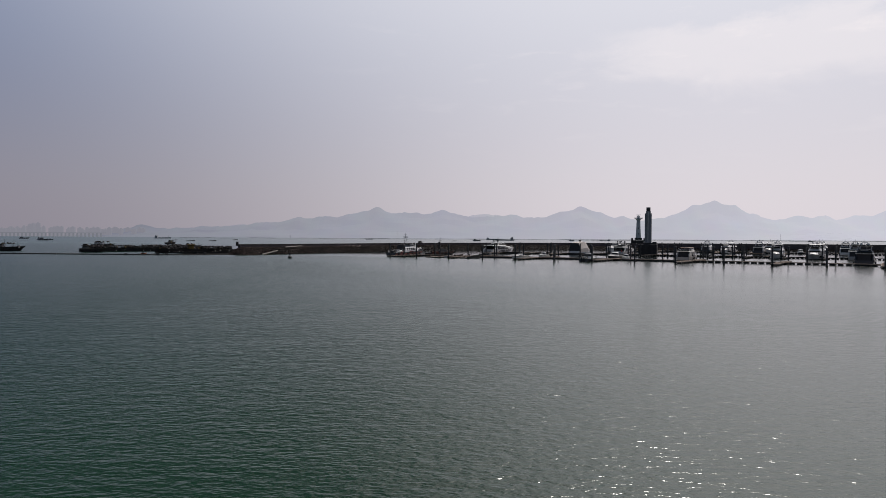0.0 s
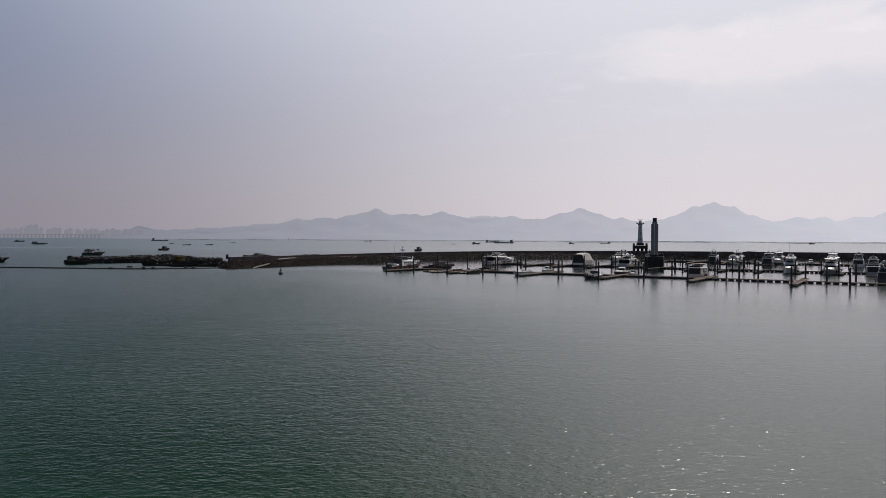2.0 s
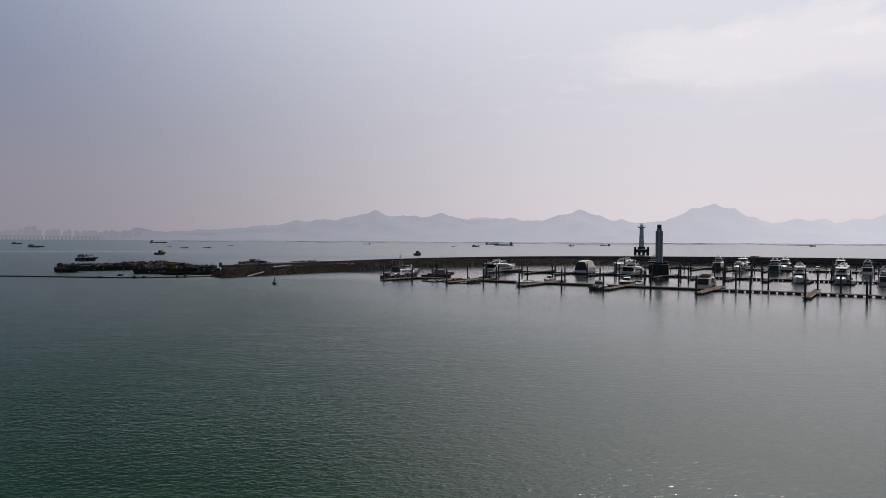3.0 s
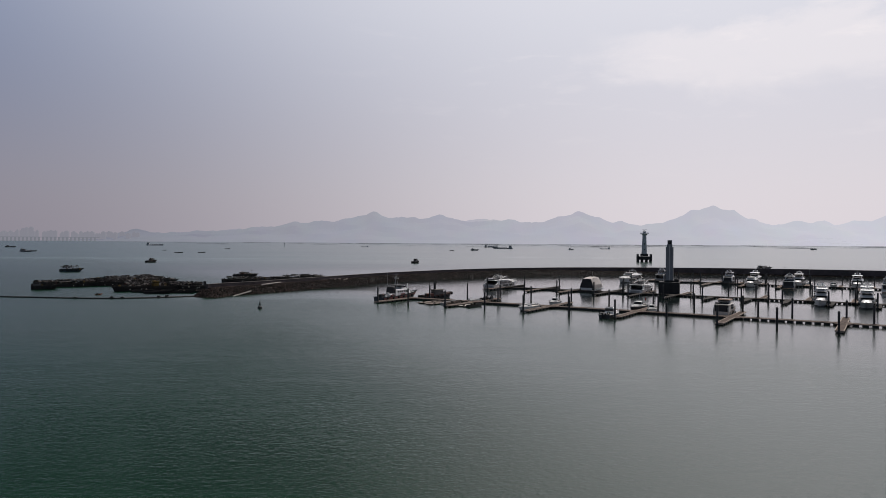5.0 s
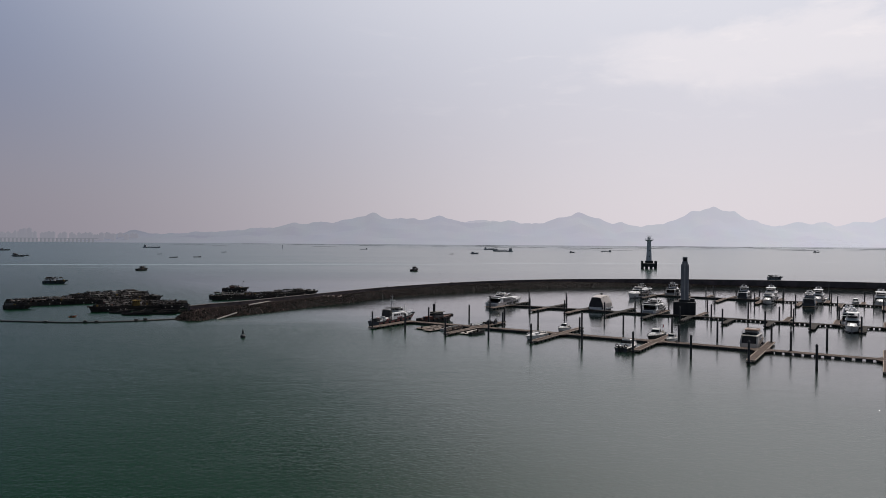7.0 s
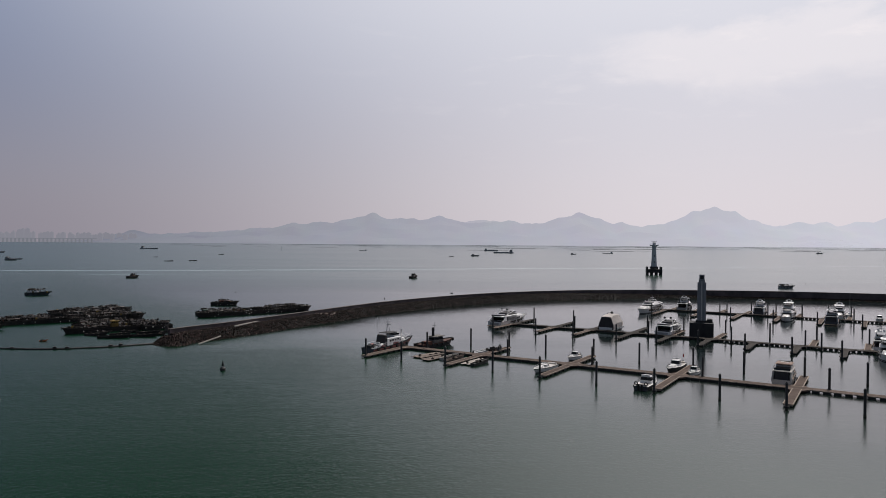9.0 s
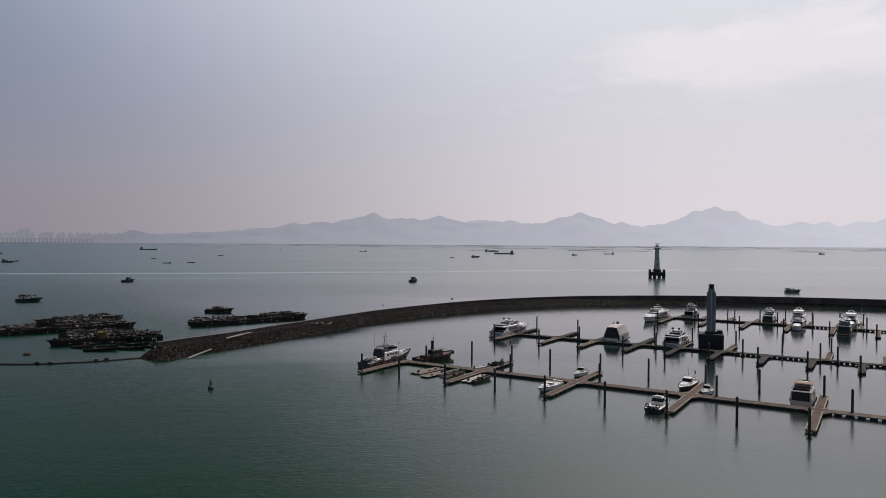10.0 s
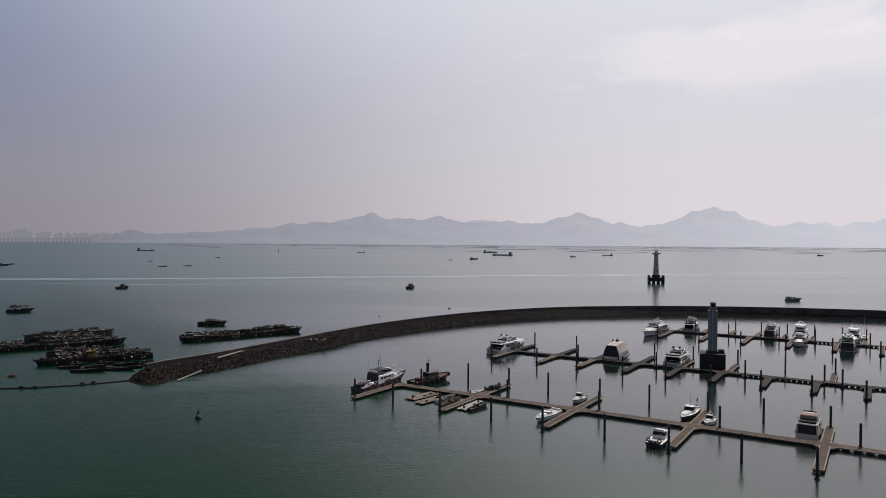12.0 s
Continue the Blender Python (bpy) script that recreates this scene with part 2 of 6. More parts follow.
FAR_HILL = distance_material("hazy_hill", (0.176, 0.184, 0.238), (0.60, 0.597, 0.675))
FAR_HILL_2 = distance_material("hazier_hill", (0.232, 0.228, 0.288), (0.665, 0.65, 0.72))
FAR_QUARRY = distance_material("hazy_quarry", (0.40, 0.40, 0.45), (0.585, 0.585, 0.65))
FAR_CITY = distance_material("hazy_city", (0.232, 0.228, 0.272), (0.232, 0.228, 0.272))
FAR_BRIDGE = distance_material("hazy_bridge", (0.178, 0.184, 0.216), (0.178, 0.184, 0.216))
ROCK = island_spread(material("armour_rock", (0.036, 0.024, 0.0215), (0.010, 0.008, 0.0078), 1.5, 0.95, bump=0.05, bump_scale=5, spec=0.15), 0.9)
PALE_ROCK = island_spread(material("pale_broken_stone", (0.22, 0.162, 0.145), (0.10, 0.078, 0.072), 1.5, 0.95, bump=0.04, bump_scale=5, spec=0.15), 0.6)
PINK_STONE = material("pinkish_broken_stone", (0.30, 0.225, 0.20), (0.17, 0.13, 0.118), 2.0, 0.9, bump=0.03, bump_scale=6, spread=0.25)
# near-black core: the shade between the stones is put into its colour
GAP_SHADE = material("stone_gap_shade", (0.014, 0.012, 0.011), (0.008, 0.007, 0.007), 1.0, 0.9, bump=0.05, bump_scale=3, spec=0.2)
DARK_WALL = material("stained_seawall", (0.130, 0.108, 0.110), (0.060, 0.050, 0.052), 0.5, 0.9, bump=0.03, bump_scale=3, spec=0.15)
CREST = material("worn_crest_paving", (0.125, 0.108, 0.105), (0.07, 0.062, 0.06), 0.7, 0.9, bump=0.01, spec=0.2)
PYLON = material("grey_pylon_concrete", (0.27, 0.275, 0.29), (0.18, 0.185, 0.20), 0.6, 0.85, bump=0.01)
PYLON_DARK = material("black_pylon_base", (0.035, 0.034, 0.035), (0.018, 0.018, 0.02), 0.8, 0.85, bump=0.02)
BEACON = material("grey_beacon", (0.46, 0.47, 0.50), (0.34, 0.35, 0.38), 0.4, 0.8)
DECKING = material("brown_decking", (0.118, 0.086, 0.073), (0.066, 0.049, 0.042), 2.5, 0.9, bump=0.01, bump_scale=20, spread=0.2, spec=0.15)
DECK_GREY = material("grey_decking", (0.055, 0.047, 0.042), (0.030, 0.027, 0.025), 2.0, 0.9, bump=0.01, spread=0.2, spec=0.15)
EDGE = material("pale_dock_edge", (0.33, 0.27, 0.225), (0.19, 0.155, 0.13), 3.0, 0.85, spec=0.2)
EDGE_DARK = material("dark_dock_edge", (0.05, 0.042, 0.037), (0.026, 0.023, 0.02), 3.0, 0.85, spec=0.2)
FLOAT = material("black_float", (0.028, 0.026, 0.026), (0.014, 0.014, 0.014), 3.0, 0.6)
PILE = material("black_steel_pile", (0.030, 0.030, 0.033), (0.016, 0.016, 0.017), 1.5, 0.5, spread=0.2)
PILE_FOOT = material("weedy_pile_foot", (0.05, 0.045, 0.035), (0.02, 0.022, 0.016), 4.0, 0.9)
WHITE = material("white_gelcoat", (0.79, 0.78, 0.77), (0.60, 0.59, 0.585), 0.7, 0.32, coat=0.3)
CREAM = material("cream_gelcoat", (0.56, 0.52, 0.48), (0.43, 0.40, 0.37), 0.8, 0.4, coat=0.2)
SILVER = material("silver_grey_paint", (0.36, 0.365, 0.375), (0.27, 0.275, 0.285), 0.8, 0.4, coat=0.2)
NAVY = material("dark_hull_paint", (0.040, 0.045, 0.058), (0.022, 0.025, 0.033), 0.8, 0.4, coat=0.2)
ANTIFOUL = material("black_bottom_paint", (0.03, 0.028, 0.03), (0.015, 0.014, 0.015), 1.0, 0.6)
RUST = material("rusty_red_paint", (0.13, 0.05, 0.035), (0.06, 0.03, 0.024), 1.5, 0.8)
GLASS = material("tinted_boat_glass", (0.012, 0.013, 0.016), (0.008, 0.009, 0.011), 1.0, -0.085)
TEAK = material("teak_deck", (0.30, 0.20, 0.13), (0.21, 0.14, 0.09), 3.0, 0.7)
TARP = material("grey_tarpaulin", (0.50, 0.455, 0.435), (0.36, 0.325, 0.31), 0.8, 0.8, bump=0.06, bump_scale=1.6)
TARP_DARK = material("dark_tarpaulin", (0.045, 0.042, 0.045), (0.03, 0.028, 0.03), 0.8, 0.8, bump=0.05, bump_scale=1.6)
CANOPY = material("tan_canopy", (0.25, 0.17, 0.135), (0.17, 0.115, 0.095), 1.0, 0.8, bump=0.03, bump_scale=2)
CANOPY_WHITE = material("white_hardtop", (0.68, 0.68, 0.69), (0.55, 0.55, 0.56), 0.8, 0.45)
STEEL = material("stainless_steel", (0.45, 0.45, 0.46), (0.33, 0.33, 0.34), 2.0, 0.3, metal=0.9)
RUBBER = material("black_rubber", (0.02, 0.02, 0.021), (0.012, 0.012, 0.012), 2.0, 0.75)
OLD_WOOD = material("old_boat_wood", (0.034, 0.027, 0.026), (0.013, 0.0115, 0.0115), 0.9, 0.85, bump=0.03, bump_scale=5, spread=0.3)
OLD_DECK = material("dirty_boat_deck", (0.068, 0.053, 0.047), (0.027, 0.023, 0.022), 1.2, 0.85, bump=0.02)
GUNWALE = material("worn_gunwale", (0.14, 0.12, 0.11), (0.045, 0.037, 0.033), 1.6, 0.9, spread=0.5)
BLUE_HULL = material("faded_blue_hull", (0.045, 0.075, 0.095), (0.025, 0.032, 0.038), 0.8, 0.7, bump=0.02)
OLD_PAINT = material("flaking_wheelhouse_paint", (0.17, 0.155, 0.145), (0.055, 0.05, 0.046), 1.3, 0.8)
GREEN_PAINT = material("faded_green_paint", (0.05, 0.085, 0.07), (0.03, 0.045, 0.04), 1.0, 0.7)
YELLOW = material("worn_yellow_paint", (0.20, 0.135, 0.04), (0.11, 0.075, 0.03), 1.5, 0.8, spec=0.2)
NET = island_spread(material("heaped_nets", (0.040, 0.034, 0.030), (0.018, 0.016, 0.015), 2.5, 0.95, bump=0.08, bump_scale=4, spec=0.1), 0.85)
BITS = island_spread(material("baskets_and_floats", (0.20, 0.18, 0.17), (0.03, 0.027, 0.026), 2.0, 0.9, spec=0.2), 0.95)
PALE_WOOD = material("bleached_timber", (0.36, 0.32, 0.29), (0.24, 0.215, 0.195), 2.0, 0.8)
RAFT_WOOD = material("wet_raft_timber", (0.20, 0.155, 0.13), (0.09, 0.07, 0.06), 1.5, 0.85, bump=0.02)
ORANGE = material("orange_plastic", (0.62, 0.17, 0.06), (0.45, 0.12, 0.05), 2.0, 0.5)
# base lightened: the haze over far ships is put into this grey
SHIP_GREY = material("hazy_ship_grey", (0.30, 0.31, 0.34), (0.20, 0.21, 0.235), 0.3, 0.8)
FADED_RED = material("sun_bleached_red_paint", (0.30, 0.115, 0.105), (0.17, 0.07, 0.066), 1.0, 0.7)
FLAG_RED = material("red_flag_cloth", (0.45, 0.06, 0.05), (0.33, 0.045, 0.04), 3.0, 0.8)

# ---- mesh helpers ----
def mesh_of(name, bm, mat):
    me = bpy.data.meshes.new(name)
    bmesh.ops.recalc_face_normals(bm, faces=bm.faces)
    bm.to_mesh(me)
    bm.free()
    me.materials.append(mat)
    return me


def part(name, bm, mat, parent, label="", at=None):
    ob = new(name, mesh_of(name, bm, mat))
    ob.parent = parent
    if at is not None:
        ob.matrix_basis = at
    return tagged(ob, label)


def shared(name, me, parent, at):
    ob = new(name, me)
    ob.parent = parent
    ob.matrix_basis = at
    return ob


def thing(name, m, label, category, group="", kind=""):
    ob = new(name)
    ob.empty_display_size = 0.5
    ob.matrix_basis = m
    return tagged(ob, label, category, group, kind)


def box(bm, x0, x1, y0, y1, z0, z1, bevel=0.0, taper=0.0):
    """A box, its top drawn in by taper, its edges bevelled."""
    k = taper
    vs = [bm.verts.new(p) for p in ((x0, y0, z0), (x1, y0, z0), (x1, y1, z0), (x0, y1, z0),
                                    (x0 + k, y0 + k, z1), (x1 - k, y0 + k, z1), (x1 - k, y1 - k, z1), (x0 + k, y1 - k, z1))]
    fs = [bm.faces.new([vs[i] for i in f]) for f in ((3, 2, 1, 0), (4, 5, 6, 7), (0, 1, 5, 4), (1, 2, 6, 5), (2, 3, 7, 6), (3, 0, 4, 7))]
    if bevel:
        es = list({e for f in fs for e in f.edges})
        bmesh.ops.bevel(bm, geom=es, offset=bevel, segments=2, affect="EDGES", profile=0.5)
    return bm


def rod(bm, a, b, r0, r1=None, n=8, caps=True):
    """A round bar from a to b."""
    a, b = Vector(a), Vector(b)
    r1 = r0 if r1 is None else r1
    axis = (b - a).normalized()
    side = axis.orthogonal().normalized()
    other = axis.cross(side)
    rings = []
    for p, r in ((a, r0), (b, r1)):
        rings.append([bm.verts.new(p + (side * math.cos(2 * math.pi * i / n) + other * math.sin(2 * math.pi * i / n)) * r) for i in range(n)])
    for i in range(n):
        j = (i + 1) % n
        bm.faces.new((rings[0][i], rings[0][j], rings[1][j], rings[1][i]))
    if caps:
        bm.faces.new(rings[0][::-1]), bm.faces.new(rings[1])
    return bm


def lathe(bm, profile, n=16, x=0, y=0):
    """Turns a profile of (radius, height) round the upright through x, y."""
    rings = []
    for r, z in profile:
        rings.append([bm.verts.new((x + max(r, 0.004) * math.cos(2 * math.pi * i / n), y + max(r, 0.004) * math.sin(2 * math.pi * i / n), z)) for i in range(n)])
    for a, b in zip(rings, rings[1:]):
        for i in range(n):
            j = (i + 1) % n
            bm.faces.new((a[i], a[j], b[j], b[i]))
    bm.faces.new(rings[0][::-1]), bm.faces.new(rings[-1])
    return bm


def loft(bm, sections, close_ends=True):
    """Skins open sections of equal length; the ends are capped."""
    rows = [[bm.verts.new(p) for p in s] for s in sections]
    for a, b in zip(rows, rows[1:]):
        for i in range(len(a) - 1):
            bm.faces.new((a[i], a[i + 1], b[i + 1], b[i]))
    if close_ends:
        bm.faces.new(rows[0]), bm.faces.new(rows[-1][::-1])
    return rows


def rounded_plan(x0, x1, hw, nose, tail, z):
    """Outline of a cabin seen from above: half width hw, a rounded nose at x1 and cut corners at x0."""
    pts = [(x0, -hw + tail, z), (x0 + tail, -hw, z)]
    for i in range(5):
        a = math.pi / 2 * i / 4
        pts.append((x1 - nose + nose * math.sin(a), -hw * (0.42 + 0.58 * math.cos(a)), z))
    return pts + [(x, -y, zz) for x, y, zz in pts[::-1]]


def cabin(bm, x0, x1, z0, z1, w0, w1, rake_f, rake_a, nose=1.0, tail=0.25, grow=0.0, lo=0.0, hi=1.0, cap=True):
    """A deckhouse with raked front and back and leaning sides; grow and lo..hi give a band that lies just outside it."""
    def ring(f):
        return rounded_plan(x0 + rake_a * f - grow, x1 - rake_f * f + grow, (w0 + (w1 - w0) * f) / 2 + grow, min(nose, (x1 - x0) * 0.45), tail, z0 + (z1 - z0) * f)
    rings = [[bm.verts.new(p) for p in ring(f)] for f in ((lo, hi) if not cap else (0.0, 0.5, 0.93))]
    if cap:
        top = rounded_plan(x0 + rake_a + 0.15, x1 - rake_f - 0.15, w1 / 2 - 0.15, min(nose, (x1 - x0) * 0.45), tail, z1)
        rings.append([bm.verts.new(p) for p in top])
    n = len(rings[0])
    for a, b in zip(rings, rings[1:]):
        for i in range(n):
            j = (i + 1) % n
            bm.faces.new((a[i], a[j], b[j], b[i]))
    bm.faces.new(rings[0][::-1]), bm.faces.new(rings[-1])
    return bm


def sheer(t, bow, stern):
    return stern + (bow - stern) * t ** 1.8


def half_beam(t, beam, stern_w=0.9, full=0.45, power=2.2):
    w = stern_w + (1 - stern_w) * min(t / 0.3, 1)
    if t > full:
        w *= 1 - ((t - full) / (1 - full)) ** power
    return max(beam / 2 * w, 0.03)


def hull_mesh(bm, length, beam, bow, stern, draft, rake=1.2, flare=0.8, full=0.45, power=2.2, stern_w=0.9, z_low=0.0, z_high=1.0, out=0.0):
    """A boat's hull with flared sides, from keel to sheer (or a belt of it, z_low..z_high of the side, standing out a little)."""
    n = 14
    secs = []
    for i in range(n + 1):
        t = i / n
        top = sheer(t, bow, stern)
        hb = half_beam(t, beam, stern_w, full, power)
        x = length * (t - 0.5)
        keel = -draft * (1 - max(0, (t - 0.6) / 0.4) ** 3)
        push = rake * max(0, (t - 0.5) / 0.5) ** 3
        if z_low > 0 or z_high < 1:
            heights = [(f, top * f) for f in (z_low, z_high)]
        else:
            heights = [(-1, keel), (-0.4, keel * 0.45), (0.0, 0.0), (0.35, top * 0.35), (0.7, top * 0.7), (1.0, top)]
        sec = []
        for f, z in heights:
            if f <= -1:
                sec.append((x - push * 0.9, 0.0 if out == 0 else out, z))
            else:
                w = hb * (flare + (1 - flare) * max(f, 0)) * (1.0 if f >= 0 else 0.82)
                w *= 1 - 0.25 * max(0, (t - 0.55) / 0.45) * (1 - max(f, 0))
                sec.append((x - push * (1 - max(f, 0)) + (rake * 0.35 * t ** 6 * max(f, 0)), w + out, z))
        secs.append(sec)
    for sgn in (-1, 1):
        rows = [[bm.verts.new((p[0], sgn * p[1], p[2])) for p in s] for s in secs]
        for a, b in zip(rows, rows[1:]):
            for k in range(len(a) - 1):
                bm.faces.new((a[k], a[k + 1], b[k + 1], b[k]))
        if out == 0:
            if sgn == -1:
                left = rows
            else:
                stern_loop = [v for v in left[0]] + [v for v in rows[0]][::-1]
                bm.faces.new(stern_loop)
    bmesh.ops.remove_doubles(bm, verts=bm.verts, dist=0.02)
    return bm


def deck_mesh(bm, length, beam, bow, stern, drop, full=0.45, power=2.2, stern_w=0.9, inset=0.12, rake=1.2):
    n = 14
    a, b, c, d = [], [], [], []
    for i in range(n + 1):
        t = min(i / n, 0.985)
        z, hb = sheer(t, bow, stern) - drop, max(half_beam(t, beam, stern_w, full, power) - inset, 0.02)
        x = length * (t - 0.5) + (inset if i == 0 else 0)
        a.append(bm.verts.new((x, -hb, z))), b.append(bm.verts.new((x, hb, z)))
        c.append(bm.verts.new((x, -hb, z - 0.08))), d.append(bm.verts.new((x, hb, z - 0.08)))
    for i in range(n):
        bm.faces.new((a[i], a[i + 1], b[i + 1], b[i])), bm.faces.new((c[i], d[i], d[i + 1], c[i + 1]))
        bm.faces.new((a[i], c[i], c[i + 1], a[i + 1])), bm.faces.new((b[i], b[i + 1], d[i + 1], d[i]))
    return bm


def tube(bm, pts, r, n=4):
    """One bent round bar through the points."""
    rings = []
    for i, p in enumerate(pts):
        axis = (pts[min(i + 1, len(pts) - 1)] - pts[max(i - 1, 0)]).normalized()
        side = axis.cross(Vector((0, 0, 1))).normalized()
        other = axis.cross(side)
        rings.append([bm.verts.new(p + (side * math.cos(2 * math.pi * k / n) + other * math.sin(2 * math.pi * k / n)) * r) for k in range(n)])
    for a, b in zip(rings, rings[1:]):
        for k in range(n):
            bm.faces.new((a[k], a[(k + 1) % n], b[(k + 1) % n], b[k]))
    bm.faces.new(rings[0][::-1]), bm.faces.new(rings[-1])
    return bm


def side_rail(name, parent, length, beam, bow, stern, t0, t1, height, sgn, label="", inset=0.2, r=0.03):
    """A bent top rail over the sheer, with a thinner bar and upright posts under it."""
    pts = []
    for i in range(10):
        t = t0 + (t1 - t0) * i / 9
        pts.append(Vector((length * (t - 0.5), sgn * max(half_beam(t, beam, 0.9, 0.45, 2.2) - inset, 0.05), sheer(t, bow, stern))))
    rail = part(name, tube(B(), [p + Vector((0, 0, height)) for p in pts], r), STEEL, parent, label)
    part("middle_bar", tube(B(), [p + Vector((0, 0, height * 0.5)) for p in pts], r * 0.7), STEEL, rail)
    post = mesh_of("stanchion", rod(B(), (0, 0, 0), (0, 0, height), r, n=4), STEEL)
    for p in pts:
        shared("stanchion", post, rail, Matrix.Translation(p))


B = bmesh.new


# ---- boats (bow towards local +x, the waterline at z = 0) ----
def motor_yacht(m, length, beam, label, group="moored yachts", hull=WHITE, top=WHITE, decks=2, canopy=None, arch=True, mast=True, closed_stern=None, lower=1.0, top_h=2.2, fly=None, sport=False):
    y = thing("motor_yacht", m, label, "yacht", group)
    L, bow, stern = length, 2.3 * lower, 1.55 * lower
    part("hull", hull_mesh(B(), L, beam, bow, stern, 0.9, rake=1.9, flare=0.86), hull, y)
    part("boot_stripe", hull_mesh(B(), L, beam, bow, stern, 0.9, rake=1.9, flare=0.86, z_low=0.02, z_high=0.16, out=0.02), ANTIFOUL, y, "black boot stripe at the waterline")
    part("rub_rail", hull_mesh(B(), L, beam, bow, stern, 0.9, rake=1.9, flare=0.86, z_low=0.86, z_high=0.93, out=0.05), STEEL, y)
    for sgn in (-1, 1):
        for k, (t0, t1) in enumerate(((0.28, 0.46), (0.485, 0.62), (0.65, 0.73))):
            w = B()
            hb = [half_beam(t, beam) for t in (t0, t1)]
            z0, z1 = bow * 0.36, bow * 0.74
            pts = [(L * (t0 - 0.5), sgn * (hb[0] * 0.955 + 0.03), z0), (L * (t1 - 0.5), sgn * (hb[1] * 0.945 + 0.03), z0),
                   (L * (t1 - 0.5), sgn * (hb[1] * 0.975 + 0.03), z1), (L * (t0 - 0.5), sgn * (hb[0] * 0.98 + 0.03), z1)]
            vs = [w.verts.new(p) for p in pts]
            back = [w.verts.new((p[0], p[1] - sgn * 0.12, p[2])) for p in pts]
            w.faces.new(vs)
            for i in range(4):
                w.faces.new((vs[i], back[i], back[(i + 1) % 4], vs[(i + 1) % 4]))
            part("hull_window", w, GLASS, y, "dark hull window")
    part("deck", deck_mesh(B(), L, beam, bow, stern, 0.22), TEAK if lower == 1.0 else top, y, "pale deck")
    part("swim_platform", box(B(), -L / 2 - 1.0, -L / 2 + 0.05, -beam * 0.42, beam * 0.42, 0.25, 0.42, 0.05), TEAK, y)
    part("foredeck_trunk", cabin(B(), L * 0.10, L * 0.36, bow * 0.8, bow + 0.45, beam * 0.62, beam * 0.46, 1.6, 0.2, nose=1.8), top, y)
    z0, z1 = stern - 0.25, stern + 1.85
    ca = (-L * 0.27, L * 0.20, z0, z1, beam * 0.84, beam * 0.72, 4.4 if sport else 2.4, 0.35)
    saloon = part("saloon", cabin(B(), *ca, nose=1.5), top, y)
    part("saloon_glass", cabin(B(), *ca, nose=1.5, grow=0.025, lo=0.14 if sport else 0.28, hi=0.93, cap=False), GLASS, saloon, "dark wraparound glass")
    for t in (-0.17, -0.06, 0.04):
        for sgn in (-1, 1):
            part("pillar", box(B(), L * t - 0.05, L * t + 0.05, sgn * beam * 0.385 - 0.05, sgn * beam * 0.385 + 0.05, z0 + 0.9, z1 - 0.25), top, saloon)
    # cockpit
    if closed_stern:
        # solid dark block: stern covers, and in places an open cockpit's shade
        part("stern_dark_block", cabin(B(), -L * 0.47, -L * 0.26, stern - 0.3, z1 - 0.05, beam * 0.70, beam * 0.62, 0.0, 0.5, nose=0.2), closed_stern, y, "dark stern block for covers and cockpit shade")
        for sgn in (-1, 1):
            w = B()
            loft(w, [[(x, sgn * beam * (0.36 + 0.09 * (1 - f)), stern - 0.3), (x, sgn * beam * 0.46, stern - 0.3), (x + 0.3, sgn * beam * 0.43, stern - 0.3 + (z1 - stern + 0.2) * f), (x + 0.3, sgn * beam * 0.36, stern - 0.3 + (z1 - stern + 0.2) * f), (x, sgn * beam * (0.36 + 0.09 * (1 - f)), stern - 0.3)]
                     for x, f in ((-L * 0.485, 0.55), (-L * 0.43, 0.95), (-L * 0.30, 1.0))])
            bmesh.ops.remove_doubles(w, verts=w.verts, dist=0.001)
            part("cockpit_wing", w, top, y)
    else:
        part("cockpit_sofa", box(B(), -L * 0.46, -L * 0.42, -beam * 0.32, beam * 0.32, stern - 0.25, stern + 0.35, 0.08), TARP_DARK, y, "dark cockpit cushions")
        # full-width dark door and dark side panel stand in for the cockpit's shade
        part("cockpit_door", box(B(), -L * 0.272, -L * 0.255, -beam * 0.375, beam * 0.375, z0 + 0.2, z1 - 0.12), GLASS, y, "dark glass cockpit door widened to darken the cockpit")
        part("cockpit_shade_panel", box(B(), -L * 0.40, -L * 0.27, beam * 0.33, beam * 0.37, stern - 0.2, z1 - 0.1, 0.02), GLASS, y, "dark panel in place of cockpit shade")
    if decks >= 2:
        fb = part("flybridge", cabin(B(), -L * 0.465, L * 0.10, z1 - 0.05, z1 + 0.20, beam * 0.88, beam * 0.80, 0.6, 0.2, nose=3.2 if sport else 1.6), top, y)
        part("flybridge_coaming", cabin(B(), -L * 0.24, L * 0.085, z1 + 0.2, z1 + 0.85, beam * 0.80, beam * 0.70, 2.2 if sport else 0.9, 0.5, nose=2.2 if sport else 1.3), fly or top, fb)
        part("flybridge_well", cabin(B(), -L * 0.235, L * 0.06, z1 + 0.3, z1 + 0.862, beam * 0.70, beam * 0.60, 2.2 if sport else 0.9, 0.5, nose=1.1), TARP_DARK, fb, "dark seating well")
        part("aft_screen", cabin(B(), -L * 0.445, -L * 0.26, z1 + 0.19, z1 + 0.62, beam * 0.74, beam * 0.70, 0.0, 0.2, nose=0.2, cap=False), GLASS, fb, "dark glass balustrade")
        part("windscreen", cabin(B(), -L * 0.06, L * 0.075, z1 + 0.83, z1 + 1.3, beam * 0.66, beam * 0.58, 0.9, 0.0, nose=1.2, cap=False), GLASS, fb, "tinted flybridge windscreen")
        part("helm_seat", box(B(), -L * 0.12, -L * 0.08, -0.9, 0.9, z1 + 0.8, z1 + 1.35, 0.08), CREAM, fb)
